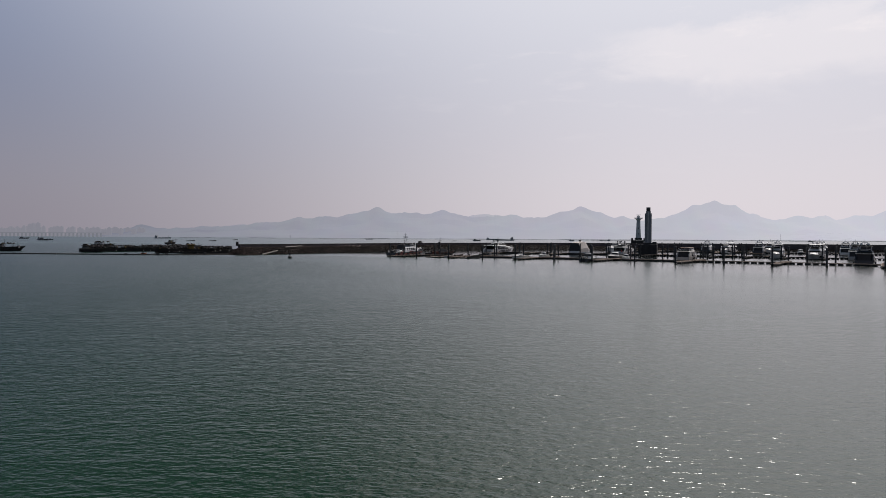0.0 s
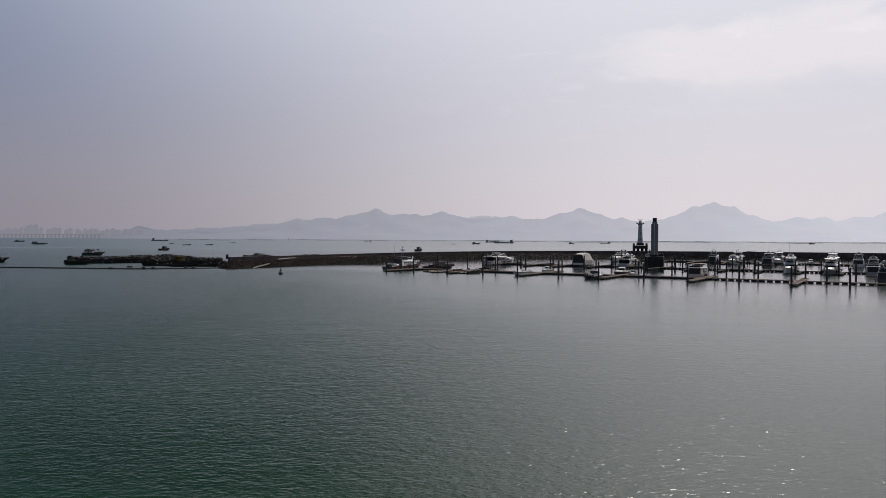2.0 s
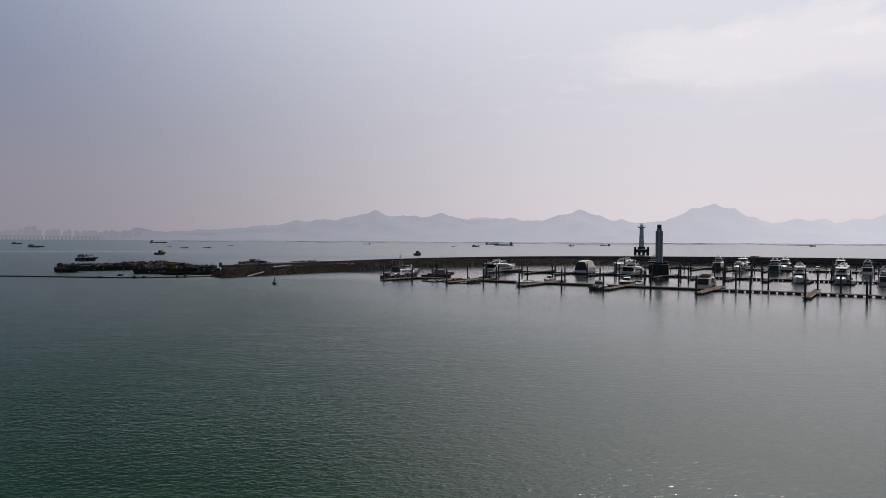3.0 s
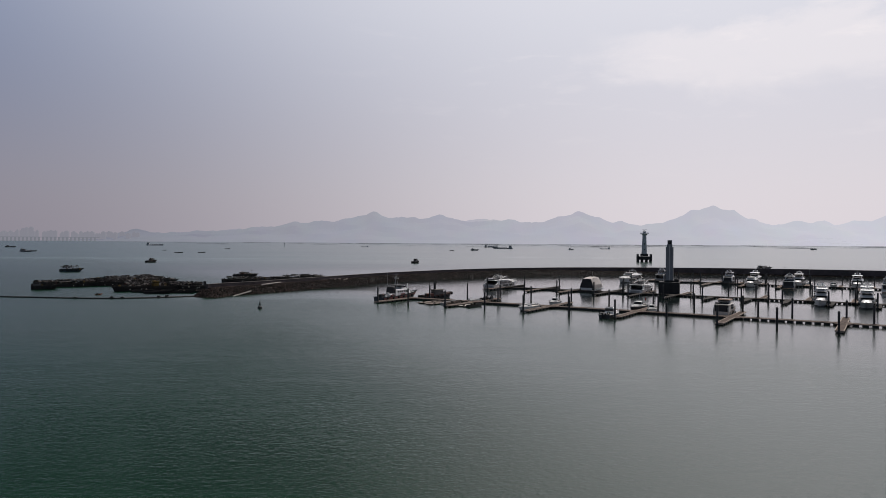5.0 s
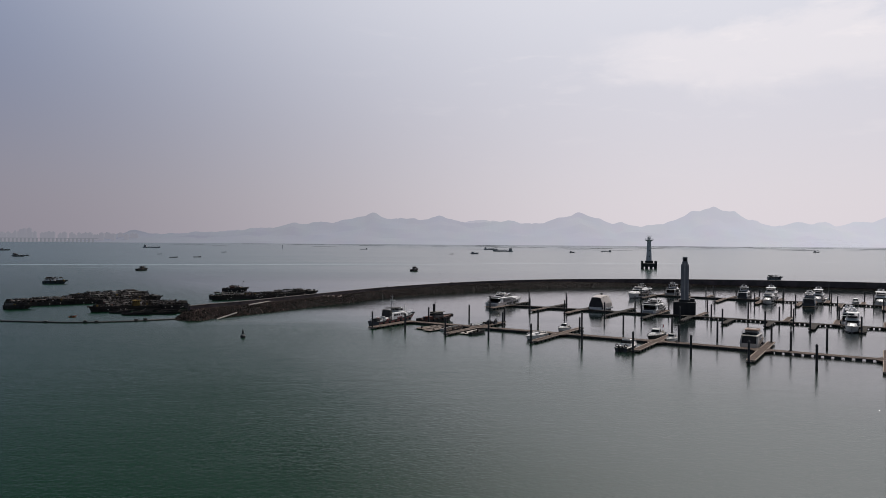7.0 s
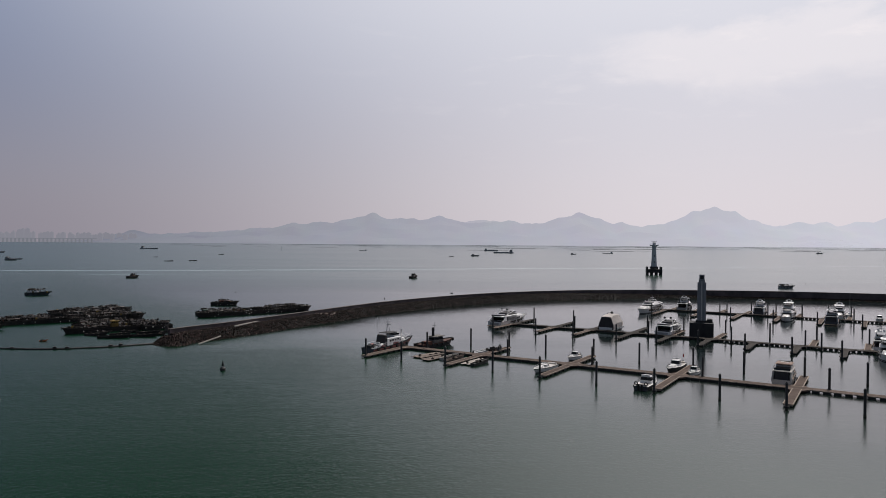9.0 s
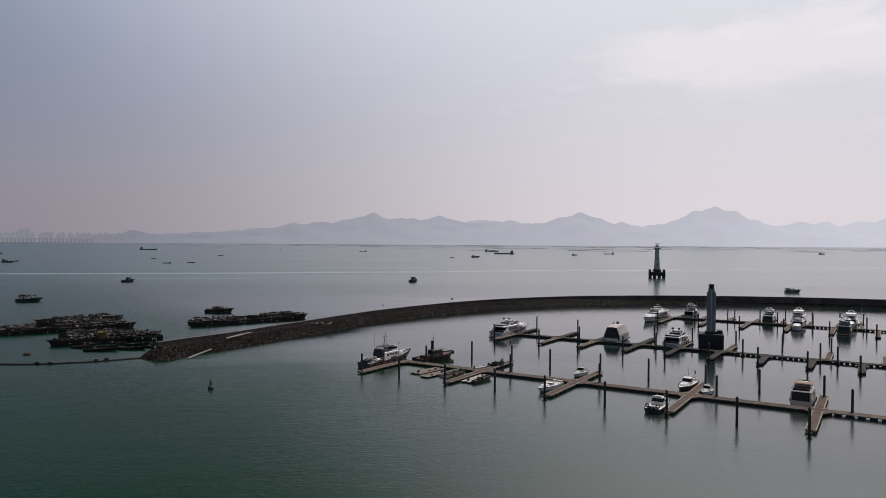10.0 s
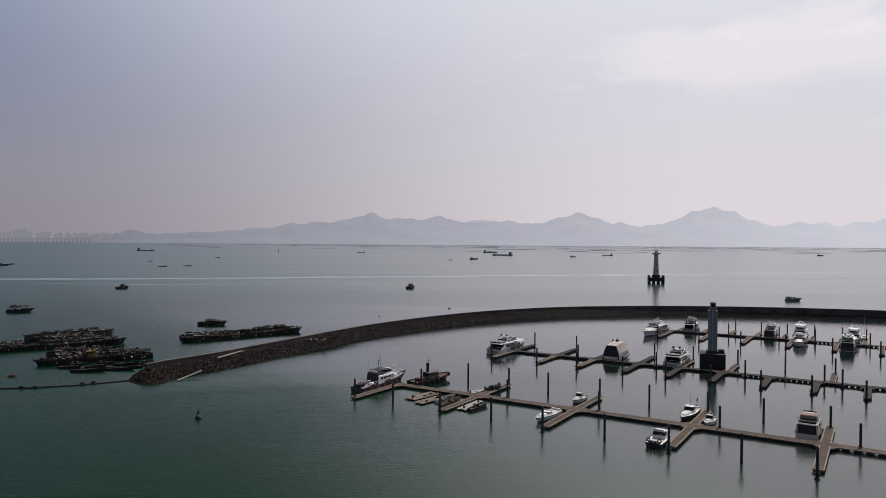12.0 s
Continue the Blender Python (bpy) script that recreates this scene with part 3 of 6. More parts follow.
        part("sunpad", box(B(), -L * 0.38, -L * 0.26, -beam * 0.3, beam * 0.3, z1 + 0.2, z1 + 0.5, 0.1), SILVER, fb)
        zt = z1 + top_h
        if canopy:
            part("hardtop", cabin(B(), -L * 0.26, L * 0.05, zt, zt + 0.2, beam * 0.76, beam * 0.68, 0.5, 0.2, nose=0.9), canopy, fb)
            for sx in (-0.24, 0.0):
                for sgn in (-1, 1):
                    part("hardtop_post", rod(B(), (L * sx, sgn * beam * 0.33, z1 + 0.6), (L * sx + 0.25, sgn * beam * 0.31, zt + 0.05), 0.06, n=6), STEEL, fb)
        za = zt + 0.2 if canopy else z1 + 0.9
        if arch:
            for sgn in (-1, 1):
                part("radar_arch_leg", rod(B(), (-L * 0.25, sgn * beam * 0.33, z1 + 0.3), (-L * 0.19, sgn * beam * 0.25, max(za, z1 + 1.9)), 0.13, 0.10, n=6), top, fb)
            part("radar_arch", box(B(), -L * 0.215, -L * 0.165, -beam * 0.27, beam * 0.27, max(za, z1 + 1.85), max(za, z1 + 1.85) + 0.16, 0.04), top, fb)
            zr = max(za, z1 + 1.85) + 0.16
            for sgn in (-1, 1):
                part("radome", lathe(B(), [(0.12, zr), (0.38, zr + 0.12), (0.42, zr + 0.35), (0.30, zr + 0.6), (0.05, zr + 0.72)], 10, -L * 0.19, sgn * beam * 0.17), RUBBER if sport else WHITE, fb, "dark satellite dome" if sport else "white satellite dome")
            if mast:
                part("mast", rod(B(), (-L * 0.19, 0, zr - 0.1), (-L * 0.21, 0, zr + 1.7), 0.07, 0.035, n=6), STEEL, fb)
                part("radar_bar", box(B(), -L * 0.19 - 0.15, -L * 0.19 + 0.15, -0.8, 0.8, zr + 0.75, zr + 0.9), WHITE, fb)
        for sgn in (-1, 1):
            r = B()
            for i in range(5):
                x = -L * 0.41 + i * L * 0.042
                rod(r, (x, sgn * beam * 0.40, z1 + 0.2), (x, sgn * beam * 0.40, z1 + 1.0), 0.025, n=4)
            rod(r, (-L * 0.41, sgn * beam * 0.40, z1 + 1.0), (-L * 0.24, sgn * beam * 0.40, z1 + 1.0), 0.03, n=4)
            part("flybridge_rail", r, STEEL, fb)
            part("stair", box(B(), -L * 0.36, -L * 0.30, sgn * beam * 0.36 - 0.3, sgn * beam * 0.36 + 0.3, stern - 0.3, z1, 0.05), top, y) if sgn < 0 else None
    if sport:
        for sgn in (-1, 1):
            w = B()
            rod(w, (-L * 0.40, sgn * beam * 0.43, z1 + 0.05), (L * 0.30, sgn * beam * 0.34, stern + 0.75), 0.16, 0.10, n=6)
            part("side_wing", w, top, y, "white sweeping side moulding")
            part("side_glass", box(B(), -L * 0.24, L * 0.12, sgn * beam * 0.40 - 0.04, sgn * beam * 0.40 + 0.04, stern + 0.25, stern + 0.95, 0.02), GLASS, y, "dark side glazing")
            w = B()
            for k in range(6):
                f0, f1 = k / 6, (k + 1) / 6
                rod(w, (-L * (0.47 - 0.16 * f0), sgn * beam * (0.45 - 0.05 * f0), stern * 0.9 + (z1 + 0.3 - stern * 0.9) * f0 ** 1.4),
                    (-L * (0.47 - 0.16 * f1), sgn * beam * (0.45 - 0.05 * f1), stern * 0.9 + (z1 + 0.3 - stern * 0.9) * f1 ** 1.4), 0.26 - 0.10 * f0, 0.26 - 0.10 * f1, n=6)
            part("stern_wing", w, top, y, "white raked stern wing")
            w = B()
            rod(w, (-L * 0.29, sgn * beam * 0.36, z1 + 0.3), (-L * 0.02, sgn * beam * 0.30, z1 + 1.55), 0.14, 0.07, n=6)
            part("fly_wing", w, top, y, "white raked flybridge brow")
        part("mooring_line", rod(B(), (L * 0.46, -0.3, bow), (L * 0.40, -beam * 0.5 - 2.0, 1.1), 0.035, n=5), PALE_WOOD, y, "taut mooring line")
        part("stern_garage", box(B(), -L / 2 - 0.12, -L / 2 + 0.1, -beam * 0.30, beam * 0.30, 0.55, stern * 0.82, 0.04), SILVER, y, "grey stern garage door")
    for sgn in (-1, 1):
        side_rail("bow_rail", y, L, beam, bow, stern, 0.42, 0.97, 0.75, sgn, "stainless bow rail")
        for t in (0.22, 0.38, 0.52):
            hb = half_beam(t, beam) + 0.14
            part("fender", lathe(B(), [(0.03, 0.45), (0.14, 0.5), (0.15, 1.05), (0.03, 1.15)], 8, L * (t - 0.5), sgn * hb), RUBBER, y, "black hanging fender")
    part("anchor_locker", box(B(), L * 0.40, L * 0.44, -0.35, 0.35, bow - 0.3, bow + 0.05, 0.05), top, y)
    return y


def covered_boat(m, length, beam):
    y = thing("covered_boat", m, "motor boat under a pale grey tarpaulin with dark stern cover", "boat", "moored yachts")
    L, bow, stern = length, 2.2, 1.6
    part("hull", hull_mesh(B(), L, beam, bow, stern, 0.9, rake=1.9, flare=0.86), WHITE, y)
    part("boot_stripe", hull_mesh(B(), L, beam, bow, stern, 0.9, rake=1.9, flare=0.86, z_low=0.02, z_high=0.2, out=0.02), ANTIFOUL, y)
    part("deck", deck_mesh(B(), L, beam, bow, stern, 0.2), WHITE, y)
    b = B()
    secs = []
    for x, w, z in ((-0.455, 0.62, 5.3), (-0.30, 0.60, 5.75), (-0.10, 0.58, 5.95), (0.06, 0.60, 5.5), (0.17, 0.74, 3.7), (0.27, 0.80, 2.75)):
        hw = beam / 2 * 1.03 * (1 if x < 0.1 else half_beam(x + 0.5, beam) / (beam / 2))
        base = sheer(x + 0.5, bow, stern) - 0.45
        sag = 0.12 * math.sin(x * 40)
        secs.append([(L * x, -hw, base), (L * x, -hw * (0.97 + 0.02 * sag), base + (z - base) * 0.35), (L * x, -hw * w - 0.1, z - 0.3), (L * x, -hw * w * 0.9, z), (L * x, 0, z + 0.12), (L * x, hw * w * 0.9, z),
                     (L * x, hw * w + 0.1, z - 0.3), (L * x, hw * 0.97, base + (z - base) * 0.35), (L * x, hw, base)])
    loft(b, secs)
    part("tarpaulin", b, TARP, y)
    for x in (-0.30, -0.10, 0.06):
        w, z = (0.60, 5.75) if x < -0.2 else (0.58, 5.95) if x < 0 else (0.60, 5.5)
        hw = beam / 2 * 1.03
        seam = B()
        for sgn in (-1, 1):
            rod(seam, (L * x, sgn * hw * 1.0, 1.6), (L * x, sgn * (hw * w + 0.13), z - 0.28), 0.05, n=5)
        part("tarpaulin_seam", seam, TARP_DARK, y, "dark lashing seam")
    # the stern panel hangs down to the swim platform
    b = B()
    hw = beam / 2 * 1.04
    prof = [(-0.475, 0.75, 0.98), (-0.47, 1.9, 0.97), (-0.462, 3.3, 0.84), (-0.458, 4.6, 0.68), (-0.456, 5.25, 0.60)]
    loft(b, [[(L * x - 0.12, -hw * k, z), (L * x - 0.16, 0, z), (L * x - 0.12, hw * k, z), (L * x + 0.25, hw * k * 0.98, z), (L * x + 0.25, -hw * k * 0.98, z), (L * x - 0.12, -hw * k, z)] for x, z, k in prof])
    bmesh.ops.remove_doubles(b, verts=b.verts, dist=0.001)
    part("stern_cover", b, TARP_DARK, y, "nearly black stern cover")
    part("radar_pedestal", lathe(B(), [(0.25, 5.5), (0.2, 6.0), (0.5, 6.15), (0.55, 6.5), (0.25, 6.8)], 10, -L * 0.12, 0), RUBBER, y, "dark covered radar")
    part("aerial", rod(B(), (-L * 0.02, 0.5, 5.3), (-L * 0.03, 0.5, 7.8), 0.04, n=5), STEEL, y)
    for sgn in (-1, 1):
        side_rail("bow_rail", y, L, beam, bow, stern, 0.6, 0.97, 0.75, sgn)
        for t in (0.25, 0.4, 0.55, 0.68):
            part("fender", lathe(B(), [(0.03, 0.4), (0.2, 0.5), (0.2, 1.1), (0.03, 1.2)], 8, L * (t - 0.5), sgn * (half_beam(t, beam) + 0.18)), WHITE, y, "white fender")
    return y


def small_cruiser(m, length, beam, label, hull=WHITE, top=WHITE, cab=(-0.12, 0.14), cab_h=1.5, roof=None, flag=False, stern_gear=False, mast=0.0, low=False, stripe=0.22):
    y = thing("small_motorboat", m, label, "motorboat", "small boats at the pontoons")
    L, bow, stern = length, (0.09 if low else 0.115) * length + 0.35, (0.06 if low else 0.085) * length + 0.3
    part("hull", hull_mesh(B(), L, beam, bow, stern, 0.5, rake=1.1, flare=0.82), hull, y)
    part("boot_stripe", hull_mesh(B(), L, beam, bow, stern, 0.5, rake=1.1, flare=0.82, z_low=0.02, z_high=stripe, out=0.02), ANTIFOUL, y)
    part("rub_rail", hull_mesh(B(), L, beam, bow, stern, 0.5, rake=1.1, flare=0.82, z_low=0.84, z_high=0.95, out=0.04), RUBBER, y)
    part("deck", deck_mesh(B(), L, beam, bow, stern, 0.12, rake=1.1), top, y)
    z0 = stern + 0.05
    ca = (L * cab[0], L * cab[1], z0, z0 + cab_h, beam * 0.72, beam * 0.58, 0.6 * cab_h, 0.1)
    if cab_h > 0:
        c = part("cabin", cabin(B(), *ca, nose=0.7, tail=0.1), top, y)
        part("cabin_glass", cabin(B(), *ca, nose=0.7, tail=0.1, grow=0.02, lo=0.38, hi=0.86, cap=False), GLASS, c, "dark cabin windows")
        for sgn in (-1, 1):
            part("pillar", box(B(), L * (cab[0] + cab[1]) / 2 - 0.05, L * (cab[0] + cab[1]) / 2 + 0.05, sgn * beam * 0.325 - 0.04, sgn * beam * 0.325 + 0.04, z0 + cab_h * 0.4, z0 + cab_h * 0.9), top, c)
    part("foredeck_trunk", cabin(B(), L * cab[1] - 0.3, L * 0.36, bow - 0.5, bow + 0.22, beam * 0.5, beam * 0.36, 0.8, 0.1, nose=0.8), top, y)
    part("cockpit_well", box(B(), -L * 0.45, L * cab[0] - 0.1, -beam * 0.34, beam * 0.34, stern - 0.1, stern + 0.02, 0.02), CREAM, y, "pale cockpit sole")
    part("cockpit_bench", box(B(), -L * 0.46, -L * 0.41, -beam * 0.34, beam * 0.34, stern, stern + 0.4, 0.05), CREAM, y)
    if roof:
        zt = z0 + cab_h + 0.25
        part("bimini", cabin(B(), L * cab[0] - 1.2, L * cab[1] - 0.7, zt, zt + 0.12, beam * 0.66, beam * 0.6, 0.2, 0.1, nose=0.4), roof, y)
        for sx in (L * cab[0] - 1.0, L * cab[1] - 1.2):
            for sgn in (-1, 1):
                part("bimini_post", rod(B(), (sx, sgn * beam * 0.3, stern), (sx, sgn * beam * 0.3, zt), 0.035, n=5), STEEL, y)
    for sgn in (-1, 1):
        side_rail("bow_rail", y, L, beam, bow, stern, 0.5, 0.96, 0.5, sgn, r=0.025)
        part("outboard_engine", box(B(), -L * 0.5 - 0.45, -L * 0.5 + 0.02, sgn * 0.4 - 0.2, sgn * 0.4 + 0.2, 0.1, stern + 0.5, 0.08, 0.04), RUBBER, y, "black outboard engine")
    if mast:
        part("mast", rod(B(), (L * cab[0] + 0.3, 0, z0 + cab_h - 0.1), (L * cab[0] + 0.1, 0, z0 + cab_h + mast), 0.05, 0.03, n=6), STEEL, y)
        part("light_bar", box(B(), L * cab[0] + 0.05, L * cab[0] + 0.35, -beam * 0.28, beam * 0.28, z0 + cab_h + 0.05, z0 + cab_h + 0.22, 0.03), STEEL, y)
    if flag:
        part("flag_staff", rod(B(), (-L * 0.46, 0.4, stern), (-L * 0.5, 0.4, stern + 2.4), 0.03, n=5), STEEL, y)
        f = B()
        rows = [[f.verts.new((-L * 0.5 - 0.02 - 0.14 * i, 0.4 + 0.08 * math.sin(i * 1.3), stern + 2.35 - k * 0.8 - 0.05 * i)) for k in (0, 1)] for i in range(9)]
        for a, b in zip(rows, rows[1:]):
            f.faces.new((a[0], a[1], b[1], b[0]))
        bmesh.ops.solidify(f, geom=f.faces[:], thickness=0.02)
        part("flag", f, FLAG_RED, y, "plain red flag")
    if stern_gear:
        for sgn in (-1, 1):
            t = B()
            for i in range(10):
                a, b = 2 * math.pi * i / 10, 2 * math.pi * (i + 1) / 10
                rod(t, (-L * 0.47, sgn * beam * 0.3 + 0.35 * math.cos(a), stern + 0.5 + 0.35 * math.sin(a)), (-L * 0.47, sgn * beam * 0.3 + 0.35 * math.cos(b), stern + 0.5 + 0.35 * math.sin(b)), 0.11, n=6)
            part("tyre_fender", t, RUBBER, y, "black tyre fender")
    return y


def patrol_vessel(m):
    y = thing("patrol_vessel", m, "grey and white patrol vessel with faded red hull stripe", "patrol boat")
    L, beam, bow, stern = 22.0, 5.2, 2.7, 1.5
    kw = dict(rake=2.0, flare=0.84)
    part("hull", hull_mesh(B(), L, beam, bow, stern, 1.2, **kw), NAVY, y)
    part("red_belt", hull_mesh(B(), L, beam, bow, stern, 1.2, **kw, z_low=0.45, z_high=0.80, out=0.025), FADED_RED, y, "faded red belt along the hull")
    part("boot_stripe", hull_mesh(B(), L, beam, bow, stern, 1.2, **kw, z_low=0.02, z_high=0.26, out=0.02), ANTIFOUL, y)
    part("rub_rail", hull_mesh(B(), L, beam, bow, stern, 1.2, **kw, z_low=0.88, z_high=0.97, out=0.08), RUBBER, y)
    part("deck", deck_mesh(B(), L, beam, bow, stern, 0.3), SILVER, y)
    ca = (-4.2, 4.4, 1.4, 3.7, 4.1, 3.7, 1.0, 0.2)
    h = part("deckhouse", cabin(B(), *ca, nose=0.8), WHITE, y)
    part("aft_bulkhead", box(B(), -4.35, -4.1, -1.95, 1.95, 1.4, 3.7, 0.04), TARP_DARK, h, "dark aft bulkhead")
    for sgn in (-1, 1):
        for i in range(5):
            part("window", box(B(), -2.9 + i * 1.25, -2.05 + i * 1.25, sgn * 1.96 - 0.06, sgn * 1.96 + 0.04, 2.55, 3.2, 0.03), GLASS, h, "square dark window")
        part("red_panel", box(B(), -1.2, 1.4, sgn * 2.05 - 0.04, sgn * 2.05 + 0.04, 1.5, 2.2), FADED_RED, h)
    ca = (-0.2, 3.2, 3.65, 5.0, 3.3, 3.0, 0.7, 0.1)
    w = part("wheelhouse", cabin(B(), *ca, nose=0.6), WHITE, y)
    part("wheelhouse_glass", cabin(B(), *ca, nose=0.6, grow=0.025, lo=0.4, hi=0.82, cap=False), GLASS, w)
    part("bridge_roof", box(B(), -3.4, 1.4, -1.7, 1.7, 5.0, 5.14, 0.04), TARP_DARK, y, "dark flat awning roof")
    part("aft_house", cabin(B(), -5.2, -3.4, 1.2, 4.7, 3.7, 3.2, 0.1, 0.5, nose=0.2), TARP_DARK, y, "dark grey aft deckhouse")
    for sx in (-3.2, -2.4):
        for sgn in (-1, 1):
            part("awning_post", rod(B(), (sx, sgn * 1.65, 4.45 if sx < -3 else 3.65), (sx, sgn * 1.65, 5.05), 0.05, n=5), STEEL, y)
    mast = B()
    for sgn in (-1, 1):
        rod(mast, (-1.0, sgn * 0.6, 5.1), (-1.3, 0, 8.6), 0.07, 0.05, n=6)
    rod(mast, (-2.2, 0, 5.1), (-1.35, 0, 8.3), 0.06, n=6)
    rod(mast, (-1.3, 0, 8.4), (-1.35, 0, 9.4), 0.05, n=6)
    rod(mast, (-1.3, -1.1, 7.9), (-1.3, 1.1, 7.9), 0.05, n=6)
    rod(mast, (-1.3, -0.7, 8.7), (-1.3, 0.7, 8.7), 0.04, n=6)
    part("mast", mast, SILVER, y, "tripod lattice mast")
    part("radar_bar", box(B(), -1.2, -0.9, -1.0, 1.0, 7.4, 7.6, 0.03), WHITE, y)
    part("whip_aerial", rod(B(), (-4.0, 1.7, 5.1), (-4.2, 1.7, 9.8), 0.03, n=5), STEEL, y)
    part("funnel", box(B(), -6.6, -5.7, -0.7, 0.7, 1.2, 2.7, 0.12, 0.1), SILVER, y)
    for k, (x, yy, s, mt) in enumerate(((-6.9, 1.5, 0.5, FADED_RED), (-8.6, -1.3, 0.35, SILVER), (-8.9, 0.2, 0.3, SILVER), (-7.9, -0.2, 0.4, OLD_PAINT), (-9.9, 1.3, 0.35, WHITE), (-6.2, -1.9, 0.4, FADED_RED), (-6.4, 0.4, 0.55, SILVER), (-9.4, -1.7, 0.3, WHITE))):
        part("deck_locker", box(B(), x - s, x + s, yy - s, yy + s, 1.2, 1.3 + 1.8 * s, 0.06), mt, y)
    part("life_raft", rod(B(), (-7.2, -1.4, 2.0), (-5.8, -1.4, 2.0), 0.42, n=10), WHITE, y, "white life raft canister")
    part("life_ring_box", box(B(), -8.0, -7.4, 0.8, 1.5, 1.4, 2.1, 0.06), FADED_RED, y)
    part("winch", rod(B(), (-9.6, -0.7, 2.0), (-9.6, 0.7, 2.0), 0.45, n=10), RUBBER, y)
    part("towing_bitts", box(B(), -10.6, -10.2, -0.8, 0.8, 1.4, 2.3, 0.05), ANTIFOUL, y)
    part("bow_windlass", box(B(), 7.0, 8.0, -0.5, 0.5, 2.1, 2.9, 0.1), SILVER, y)
    part("flare_locker", cabin(B(), 4.6, 6.6, 2.0, 2.9, 2.4, 2.0, 0.3, 0.1), WHITE, y)
    part("foremast", rod(B(), (5.6, 0, 2.9), (5.6, 0, 5.3), 0.28, 0.22, n=8), WHITE, y, "white ventilator post")
    for sgn in (-1, 1):
        side_rail("rail", y, L, beam, bow, stern, 0.05, 0.97, 0.95, sgn)
        for i in range(6):
            part("tyre_fender", lathe(B(), [(0.15, -0.16), (0.45, -0.14), (0.5, 0), (0.45, 0.14), (0.15, 0.16)], 10), RUBBER, y,
                 at=pose(-9 + i * 3.0, sgn * (half_beam((-9 + i * 3.0) / L + 0.5, beam) + 0.06), 1.15, 90))
    return y


def work_tug(m):
    y = thing("work_tug", m, "small rust-red work tug with black mast", "tugboat")
    L, beam, bow, stern = 15.0, 4.6, 2.1, 1.3
    kw = dict(rake=1.0, flare=0.88, full=0.55, power=2.6)
    part("hull", hull_mesh(B(), L, beam, bow, stern, 1.0, **kw), ANTIFOUL, y)
    part("bulwark", hull_mesh(B(), L, beam, bow, stern, 1.0, **kw, z_low=0.70, z_high=0.98, out=0.05), RUST, y, "rust-red bulwark")
    part("deck", deck_mesh(B(), L, beam, bow, stern, 0.3, full=0.55, power=2.6), RUST, y)
    ca = (-2.0, 2.6, 1.2, 3.1, 3.0, 2.7, 0.5, 0.1)
    h = part("wheelhouse", cabin(B(), *ca, nose=0.5), OLD_PAINT, y, "dirty grey-white wheelhouse")
    part("wheelhouse_glass", cabin(B(), *ca, nose=0.5, grow=0.02, lo=0.5, hi=0.85, cap=False), GLASS, h)
    part("roof", box(B(), -2.3, 2.6, -1.6, 1.6, 3.1, 3.24, 0.05), OLD_PAINT, y)
    part("funnel", lathe(B(), [(0.45, 3.0), (0.42, 5.0), (0.5, 5.1), (0.4, 5.9)], 10, -1.1, 0), ANTIFOUL, y)
    part("mast", rod(B(), (-0.6, 0, 3.2), (-0.6, 0, 7.6), 0.09, 0.05, n=6), ANTIFOUL, y)
    part("crosstree", rod(B(), (-0.6, -0.8, 6.4), (-0.6, 0.8, 6.4), 0.05, n=5), ANTIFOUL, y)
    part("engine_casing", box(B(), -5.0, -2.4, -1.1, 1.1, 1.0, 1.9, 0.08), RUST, y)
    part("tow_hook", box(B(), -5.9, -5.4, -0.3, 0.3, 1.0, 2.0, 0.05), ANTIFOUL, y)
    for sgn in (-1, 1):
        for i in range(5):
            part("tyre_fender", lathe(B(), [(0.15, -0.16), (0.45, -0.14), (0.5, 0), (0.45, 0.14), (0.15, 0.16)], 10), RUBBER, y,
                 at=pose(-5.5 + i * 2.2, sgn * (half_beam((-5.5 + i * 2.2) / L + 0.5, beam, 0.9, 0.55, 2.6) + 0.1), 0.9, 90))
    part("bow_fender", box(B(), L / 2 - 0.5, L / 2 + 0.3, -0.6, 0.6, 1.0, 2.0, 0.2), RUBBER, y)
    return y


def heap(bm, rng, x, y, z, w, h, n=7):
    """A lumpy pile: one irregular low mound."""
    pts = []
    for r, f in ((1.0, 0.0), (0.75, 0.6), (0.3, 1.0)):
        pts.append([bm.verts.new((x + w * r * (0.8 + 0.4 * rng.random()) * math.cos(2 * math.pi * i / n), y + w * r * (0.8 + 0.4 * rng.random()) * math.sin(2 * math.pi * i / n), z + h * f * (0.7 + 0.5 * rng.random()))) for i in range(n)])
    for a, b in zip(pts, pts[1:]):
        for i in range(n):
            j = (i + 1) % n
            bm.faces.new((a[i], a[j], b[j], b[i]))
    bm.faces.new(pts[0][::-1]), bm.faces.new(pts[-1])


